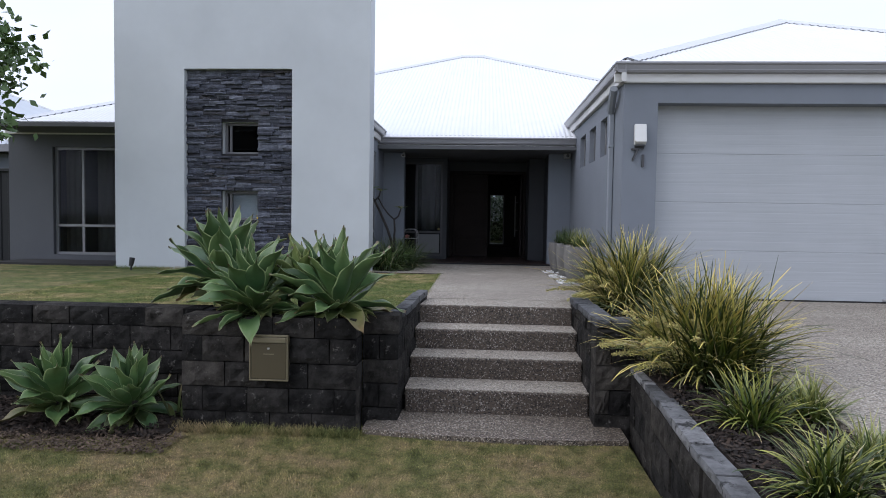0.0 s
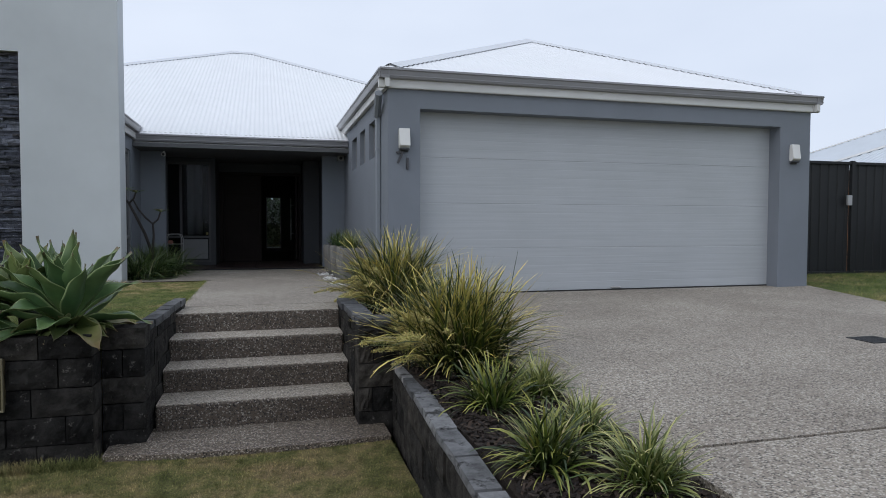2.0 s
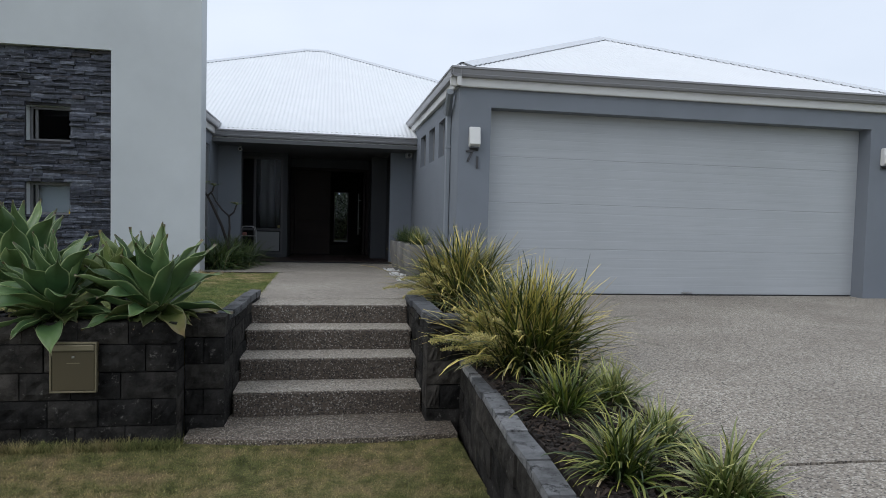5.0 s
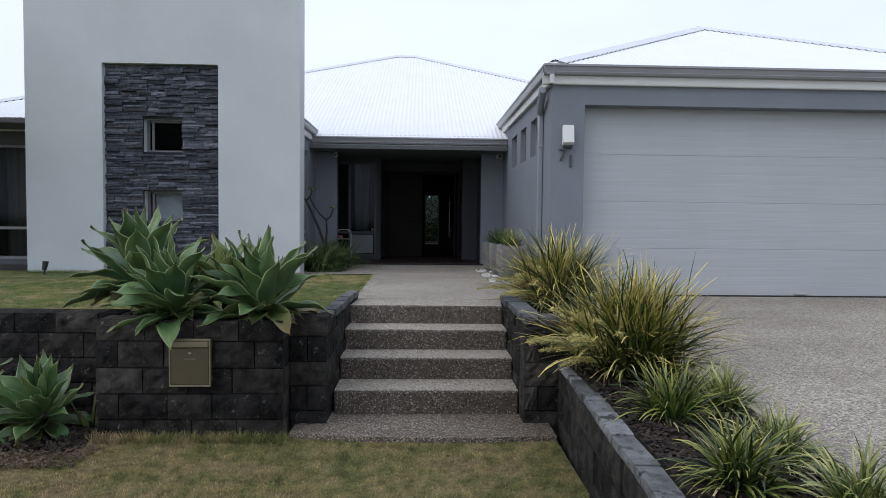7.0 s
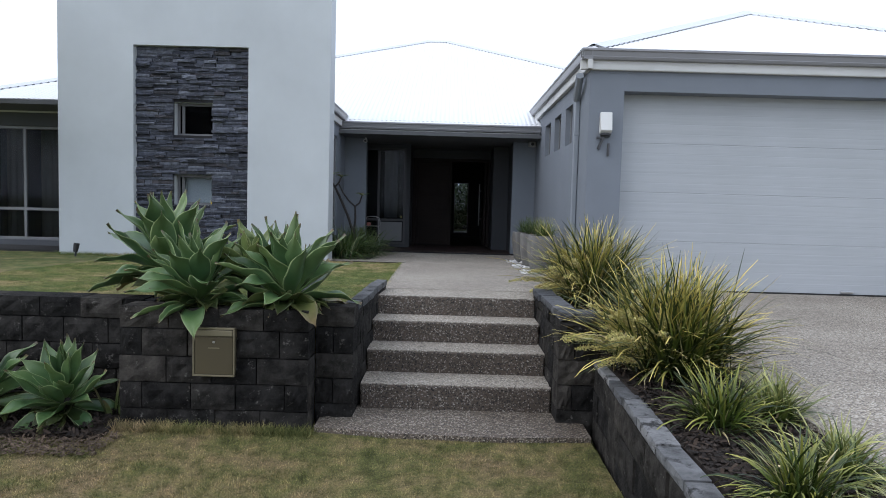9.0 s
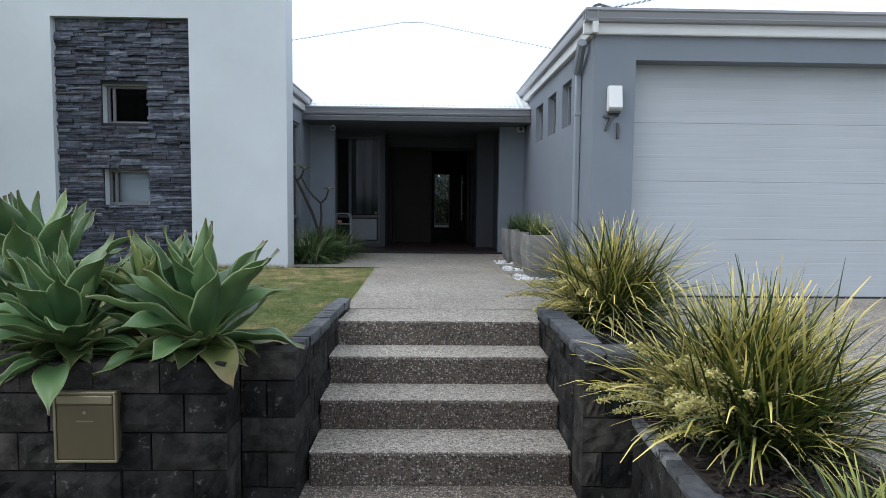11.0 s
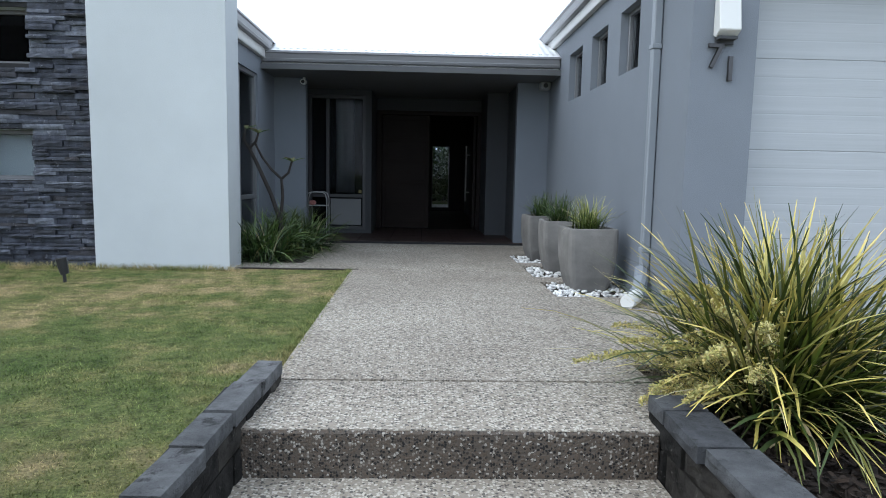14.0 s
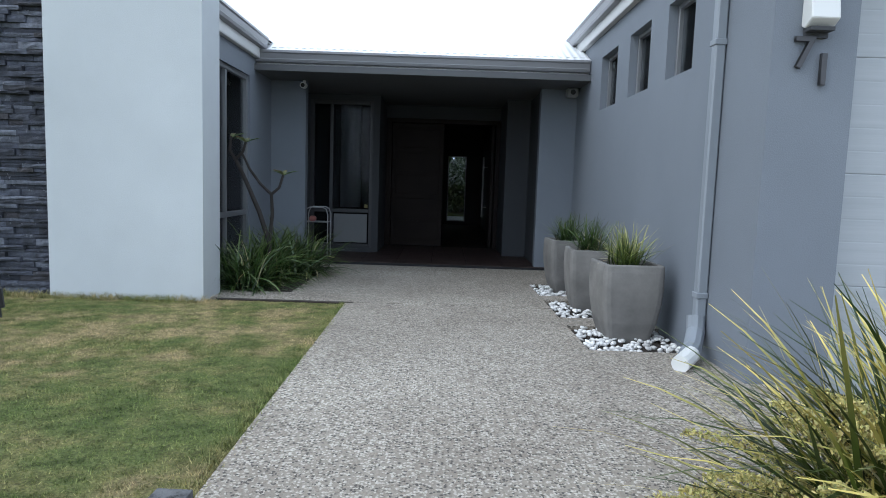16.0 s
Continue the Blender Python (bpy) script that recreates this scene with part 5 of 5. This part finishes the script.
OUTER = leaf_set(M_AGAVE, [(-30, 0.150, 0.38, -0.07), (-46, 0.155, 0.34, 0.06), (-14, 0.148, 0.40), (22, 0.145, 0.5, 0.1), (-24, 0.152, 0.55, -0.12)])
OLD = leaf_set(M_AGAVE_OLD, [(-30, 0.16, 0.3, 0.08), (-18, 0.15, 0.5, -0.1)])
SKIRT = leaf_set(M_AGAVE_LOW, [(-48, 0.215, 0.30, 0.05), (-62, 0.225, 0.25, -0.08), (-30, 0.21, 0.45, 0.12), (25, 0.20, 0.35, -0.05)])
PALE = leaf_set(M_AGAVE_PALE, [(8, 0.13, 0.7), (-12, 0.15, 0.55, 0.05), (-28, 0.16, 0.45, -0.06)])


def agave(at, size, n, seed, tilt=(0, 0), group="agaves on the retaining wall", label="green fleshy agave rosette with pointed leaves", stem=0.1, skirt=0, kits=None):
    rng = random.Random(seed)
    ob = thing("agave", label, "agave", at, group)
    bm = bmesh.new()
    sweep(bm, [(0, 0, -stem), (0.01, 0, -stem * 0.4), (0, 0, 0.06)], 0.055, 8, 0.8)
    part("stem", bm, M_BARK, ob)
    turn = rng.uniform(0, 360)
    for i in range(n):
        f = i / (n - 1)
        turn += 137.5 + rng.uniform(-14, 14)
        rise = max(-2, 84 - 72 * f ** 0.95 - (14 if f > 0.75 else 0) + rng.uniform(-10, 10))
        length = size * (0.80 + 0.26 * math.sin(math.pi * min(1, 0.12 + f * 0.75))) * rng.uniform(0.84, 1.1)
        if kits:
            kit = kits
        else:
            kit = INNER if f < 0.2 else MIDDLE if f < 0.55 else OUTER if f < 0.9 or rng.random() < 0.5 else OLD
        m = pose(0, 0, 0.10 - 0.12 * f, tilt[0], tilt[1], 0) @ pose(0, 0, 0, 0, 0, turn) @ pose(0.012 + 0.02 * f, 0, 0, rng.uniform(-22, 22), -rise, 0) @ Matrix.Diagonal((length, length * rng.uniform(0.88, 1.1), length, 1))
        share("leaf", rng.choice(kit), ob, m)
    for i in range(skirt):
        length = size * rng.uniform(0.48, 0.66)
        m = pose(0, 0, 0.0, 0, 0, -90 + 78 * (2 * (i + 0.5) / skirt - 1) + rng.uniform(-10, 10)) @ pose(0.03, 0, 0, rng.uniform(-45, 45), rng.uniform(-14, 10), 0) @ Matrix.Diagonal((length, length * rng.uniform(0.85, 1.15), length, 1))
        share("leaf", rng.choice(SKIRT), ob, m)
    return ob


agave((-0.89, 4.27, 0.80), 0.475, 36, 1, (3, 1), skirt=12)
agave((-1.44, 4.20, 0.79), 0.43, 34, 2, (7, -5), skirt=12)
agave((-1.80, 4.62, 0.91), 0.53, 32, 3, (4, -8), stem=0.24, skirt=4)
agave((-1.17, 4.45, 0.86), 0.36, 20, 4, (8, 4), label="small pale green agave rosette between larger ones", stem=0.2, kits=PALE)
low = "agaves at the foot of the wall"
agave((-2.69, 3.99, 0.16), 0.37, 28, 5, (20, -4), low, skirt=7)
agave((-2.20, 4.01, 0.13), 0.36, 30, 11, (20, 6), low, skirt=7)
clump("dry_grass", "withered straw-coloured tuft against the wall", "plant", (-1.93, 4.10, 0.06), 71, 9, 0.22, 0.03, M_AGAVE_OLD, low=65, droop=(5, 30))
clump("dry_grass", "withered straw-coloured tuft at the bed's edge", "plant", (-3.35, 4.12, 0.06), 72, 12, 0.30, 0.03, M_AGAVE_OLD, low=60, droop=(5, 40))

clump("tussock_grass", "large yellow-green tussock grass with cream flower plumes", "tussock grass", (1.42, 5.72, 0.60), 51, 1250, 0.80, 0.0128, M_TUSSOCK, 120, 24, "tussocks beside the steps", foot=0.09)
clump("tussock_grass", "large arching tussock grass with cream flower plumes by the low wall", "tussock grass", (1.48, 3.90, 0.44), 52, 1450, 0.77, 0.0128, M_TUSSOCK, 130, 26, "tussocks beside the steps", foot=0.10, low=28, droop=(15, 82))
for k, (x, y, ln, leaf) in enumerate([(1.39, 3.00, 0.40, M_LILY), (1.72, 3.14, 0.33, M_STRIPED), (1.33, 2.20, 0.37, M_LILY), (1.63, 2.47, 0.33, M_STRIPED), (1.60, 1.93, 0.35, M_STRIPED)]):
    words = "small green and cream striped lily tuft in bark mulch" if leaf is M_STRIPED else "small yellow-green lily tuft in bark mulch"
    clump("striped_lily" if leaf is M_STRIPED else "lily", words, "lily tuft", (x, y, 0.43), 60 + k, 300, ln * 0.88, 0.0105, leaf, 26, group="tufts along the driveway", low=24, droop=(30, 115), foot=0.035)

for k, (x, y, s) in enumerate([(-1.40, 9.62, 1.0), (-1.32, 10.05, 1.1), (-1.18, 10.50, 1.1)]):
    clump("strap_leaf_plant", "dark green strap-leaved clump under the side window", "strap-leaved plant", (x, y, 0.63), 80 + k, 460, 0.52 * s, 0.014, M_STRAP, 46, group="clumps under the side window", low=8, droop=(50, 130), foot=0.09)
for k, (x, y) in enumerate([(12.6, 8.7), (12.5, 8.0), (12.7, 7.4)]):
    clump("agapanthus", "dark green strap-leaved clump at the fence", "strap-leaved plant", (x, y, 0.5), 90 + k, 240, 0.60, 0.03, M_STRAP, group="clumps at the fence", low=12, droop=(50, 125))

frangipani = thing("frangipani", "bare forked frangipani with a few leaves", "shrub", (-1.30, 9.92, 0.63))
bm = bmesh.new()
sweep(bm, [(0.02, 0, 0), (0.01, 0, 0.35), (-0.08, 0.0, 0.62), (-0.22, 0.02, 0.92), (-0.30, 0.02, 1.08)], 0.024, 8, 0.65)
part("trunk", bm, M_BARK, frangipani)
for pts, r in (([(-0.30, 0.02, 1.07), (-0.34, 0.02, 1.14), (-0.33, 0.03, 1.26)], 0.022), ([(-0.29, 0.02, 1.06), (-0.22, 0.0, 1.13), (-0.19, -0.01, 1.22)], 0.021),
               ([(0.01, 0, 0.33), (0.03, 0.02, 0.60), (0.02, 0.02, 0.78)], 0.026), ([(0.02, 0.02, 0.77), (-0.08, 0.03, 0.86), (-0.17, 0.03, 0.98), (-0.24, 0.03, 1.12)], 0.020), ([(0.02, 0.02, 0.77), (0.09, 0.01, 0.83), (0.13, 0.0, 0.95)], 0.020)):
    bm = bmesh.new()
    sweep(bm, pts, r * 0.68, 8, 0.75)
    part("branch", bm, M_BARK, frangipani)
for at, k in (((0.13, 0.0, 0.94), 4), ((-0.19, -0.01, 1.21), 4), ((-0.33, 0.03, 1.25), 2)):
    for j in range(k):
        share("leaf", OLD[j % 2] if j % 2 else OUTER[0], frangipani, pose(*at, 0, 0, 75 * j + 20) @ pose(0, 0, 0, 0, -25, 0) @ Matrix.Diagonal((0.13, 0.11, 0.11, 1)))

spike = thing("garden_spotlight", "small black garden spike spotlight in the lawn", "garden light", (-4.75, 8.55, 0.645))
bm = bmesh.new()
sweep(bm, [(0, 0, 0), (0.005, 0, 0.07)], 0.012, 8)
part("spike", bm, M_BLACK, spike)
bm = bmesh.new()
sweep(bm, [(-0.003, 0, 0.06), (0.004, 0.004, 0.10), (0.014, 0.012, 0.175)], 0.028, 12, 1.35)
part("head", bm, M_BLACK, spike)
copy_thing(spike, pose(-2.44, 8.15, 0.65, 0, 0, 160))


# ---- tree beside the house ----
def foliage(name, rng, centres, spread, n, size, mat, parent, limit=None):
    """Many small pointed leaves scattered about the ends of twigs."""
    pick = rng.integers(0, len(centres), n)
    c = np.asarray(centres)[pick] + rng.normal(0, 1, (n, 3)) * spread
    if limit is not None:
        c = c[limit(c)]
    m = len(c)
    d = rng.normal(0, 1, (m, 3)) + np.array([0, 0, -0.35])
    d /= np.linalg.norm(d, axis=1)[:, None]
    e = np.cross(d, rng.normal(0, 1, (m, 3)))
    e /= np.linalg.norm(e, axis=1)[:, None]
    ln = size * rng.uniform(0.6, 1.2, (m, 1))
    mid = np.stack([c, c + d * ln * 0.4, c + d * ln], 1)
    half = e[:, None] * ln[:, None] * np.array([0.05, 0.36, 0.03])[None, :, None]
    return strips(name, (mid, half, np.array([0.0, 0.5, 1.0])), mat, parent)


trng = np.random.default_rng(17)
tree = thing("tree", "young leafy tree with pale branches beside the lawn", "tree", (-7.0, 7.4, 0.66))
bm = bmesh.new()
sweep(bm, [(0, 0, -0.05), (0.03, 0.02, 0.9), (0.0, 0, 1.8), (0.08, 0.02, 2.8), (0.15, 0, 3.6)], 0.07, 10, 0.3)
part("trunk", bm, M_BARK, tree)
tips = []
for k in range(16):
    a, z0, ln = trng.uniform(0, 2 * np.pi), trng.uniform(1.2, 3.0), trng.uniform(0.8, 1.6)
    if k < 6:
        a = trng.uniform(-0.5, 0.5)
    b0 = np.array([0.03, 0.0, z0])
    pts = [b0 + np.array([np.cos(a) * ln * s, np.sin(a) * ln * s, ln * (0.75 * s - 0.5 * s * s * (k % 3 == 0))]) for s in (0, 0.35, 0.7, 1.0)]
    bm = bmesh.new()
    sweep(bm, [tuple(p) for p in pts], 0.022, 6, 0.3)
    part("limb", bm, M_BARK, tree)
    tips += [pts[1] * 0.4 + pts[2] * 0.6, pts[2], pts[3]]
foliage("crown", trng, tips, 0.17, 4600, 0.125, M_LEAF, tree, lambda c: (c[:, 0] < 1.72 - 0.22 * np.abs(c[:, 2] - 2.2)) & (c[:, 2] > 1.45))


# ---- fences, gate and neighbours ----
def ribbed(bm, p, q, z0, z1a, z1b, rib=0.19, depth=0.014):
    """Steel fence sheeting with flat ribs from p to q."""
    p, q = Vector((*p, 0)), Vector((*q, 0))
    n = max(1, round((q - p).length / rib))
    out = (q - p).normalized().cross(Vector((0, 0, 1)))
    pts = [((i + s) / n, o) for i in range(n) for s, o in ((0.0, 0), (0.55, 0), (0.62, 1), (0.93, 1))] + [(1.0, 0)]
    prev = None
    for s, o in pts:
        row = []
        for back in (0.0, 0.006):
            b = p.lerp(q, s) + out * (o * depth - back)
            row += [bm.verts.new((b.x, b.y, z0)), bm.verts.new((b.x, b.y, z1a + (z1b - z1a) * s))]
        if prev:
            bm.faces.new([prev[0], row[0], row[1], prev[1]])
            bm.faces.new([prev[2], prev[3], row[3], row[2]])
            bm.faces.new([prev[1], row[1], row[3], prev[3]])
            bm.faces.new([prev[0], prev[2], row[2], row[0]])
        prev = row


gate = thing("side_gate", "charcoal steel side gate and fence panels", "gate")
for a, b in ((7.58, 10.41), (10.51, 13.15)):
    bm = bmesh.new()
    ribbed(bm, (a, 9.22), (b, 9.22), 0.56, 2.48, 2.48)
    sheeting = part("sheet", bm, M_GATE, gate)
    if a < 8:
        gate_leaf = sheeting
for x in (7.60, 10.46, 12.84, 13.14):
    part("post", boxes((x - 0.035, x + 0.035, 9.16, 9.23, 0.42, 2.55), bevel=0.004), M_GATE, gate)
part("top_rail", boxes((7.6, 13.15, 9.175, 9.235, 2.48, 2.53), bevel=0.004), M_GATE, gate)
part("bottom_rail", boxes((7.6, 13.1, 9.175, 9.235, 0.52, 0.57), bevel=0.004), M_GATE, gate)
part("latch", boxes((10.30, 10.40, 9.12, 9.16, 1.75, 1.93), bevel=0.006), M_PALEFRAME, gate_leaf, "grey metal gate latch")

fence = thing("boundary_fence", "grey steel boundary fence stepping down to the street", "fence")
for (ya, yb, za, zb) in ((9.2, 7.9, 2.50, 1.55), (7.9, 3.0, 1.55, 1.50)):
    bm = bmesh.new()
    ribbed(bm, (13.2, ya), (13.2, yb), 0.4, za, zb, 0.24)
    part("sheet", bm, M_FENCE, fence)
    bm = bmesh.new()
    sweep(bm, [(13.2, ya, za + 0.01), (13.2, (ya + yb) / 2, (za + zb) / 2 + 0.01), (13.2, yb, zb + 0.01)], 0.035, 6)
    part("cap_rail", bm, M_GUTTER, fence, "pale top rail")

left_fence = thing("side_fence", "dark steel side fence beyond the house", "fence")
bm = bmesh.new()
ribbed(bm, (-13.0, 10.6), (-7.62, 10.6), 0.5, 2.12, 2.12)
part("sheet", bm, M_GATE, left_fence)
part("top_rail", boxes((-13.0, -7.62, 10.56, 10.62, 2.12, 2.17), bevel=0.004), M_GATE, left_fence)


def neighbour(name, label, x0, x1, y0, y1, z0, eave_z, wall_mat, trim_mat):
    ob = thing(name, label, "house", ((x0 + x1) / 2, (y0 + y1) / 2, z0))
    w, d, h = (x1 - x0) / 2, (y1 - y0) / 2, eave_z - z0
    part("wall", wall_grid("x", -d + 0.5, d - 0.5, (-w + 0.5, w - 0.5), (0, h - 0.15)), wall_mat, ob)
    part("gutter", boxes((-w, w, -d, -d + 0.1, h - 0.15, h), (-w, w, d - 0.1, d, h - 0.15, h), (-w, -w + 0.1, -d + 0.1, d - 0.1, h - 0.15, h), (w - 0.1, w, -d + 0.1, d - 0.1, h - 0.15, h)), trim_mat, ob)
    part("soffit", boxes((-w + 0.1, w - 0.1, -d + 0.1, d - 0.1, h - 0.12, h - 0.08)), trim_mat, ob)
    r = min(w, d)
    roof = None
    for o, a, v, ln in (((-w, -d, h), (1, 0, 0), (0, 1, 0), 2 * w), ((w, d, h), (-1, 0, 0), (0, -1, 0), 2 * w), ((w, -d, h), (0, 1, 0), (-1, 0, 0), 2 * d), ((-w, d, h), (0, -1, 0), (1, 0, 0), 2 * d)):
        bm = bmesh.new()
        roof_face(bm, o, a, v, ln, r, r, r, 0.445, 0.2, 0.02)
        part("roof", bm, M_ROOF_FAR, ob)
    for sx in (-1, 1):
        for sy in (-1, 1):
            bm = bmesh.new()
            cap(bm, (sx * (w - r), sy * (d - r), h + r * 0.445), (sx * w, sy * d, h + 0.02), 0.315, 0.2)
            part("ridge_cap", bm, M_FASCIA, ob)
    return ob


M_ROOF_FAR = painted("pale_blue_white_roof_steel", (0.56, 0.60, 0.64), 0.45, 80, 0.05, 0.05)
house = neighbour("neighbour_house", "neighbouring brick house with a pale steel roof", 21, 37, 13, 29, -0.13, 2.95, M_ORANGEBRICK, M_BROWN)
bm = bmesh.new()
sweep(bm, [(-7.2, 3.0, 3.2), (-7.2, 3.0, 4.6)], 0.09, 10)
part("flue", bm, M_GUTTER, house)
neighbour("neighbour_wing", "low brick wing with a brown gutter", 17.4, 26, 11.8, 18, -0.13, 3.05, M_ORANGEBRICK, M_BROWN)
neighbour("neighbour_house_far", "neighbouring house with a pale roof behind the fence", -22, -9.6, 13, 24, -0.13, 2.85, M_GREY, M_GUTTER)

bush = thing("bush", "dark rounded bush behind the gate fence", "bush", (15.3, 10.7, -0.1))
bm = bmesh.new()
sweep(bm, [(0, 0, -0.1), (0.05, 0, 1.2), (0, 0, 2.3)], 0.06, 8, 0.5)
part("trunk", bm, M_BARK, bush)
cl = [(trng.normal(0, 0.34), trng.normal(0, 0.3), 2.82 + trng.normal(0, 0.24)) for _ in range(34)]
foliage("crown", trng, cl, 0.11, 9000, 0.085, M_DARKLEAF, bush)

hedge = thing("garden_shrub", "tall green shrub in the back garden", "shrub", (0.8, 26.0, 0.6))
bm = bmesh.new()
sweep(bm, [(0, 0, -0.05), (0.05, 0, 0.5), (0, 0, 1.0)], 0.06, 8, 0.6)
part("trunk", bm, M_BARK, hedge)
cl = [(trng.normal(0, 1.3), trng.normal(0, 0.5), abs(trng.normal(1.2, 0.9)) + 0.1) for _ in range(70)]
foliage("crown", trng, cl, 0.26, 15000, 0.17, M_LEAF, hedge)
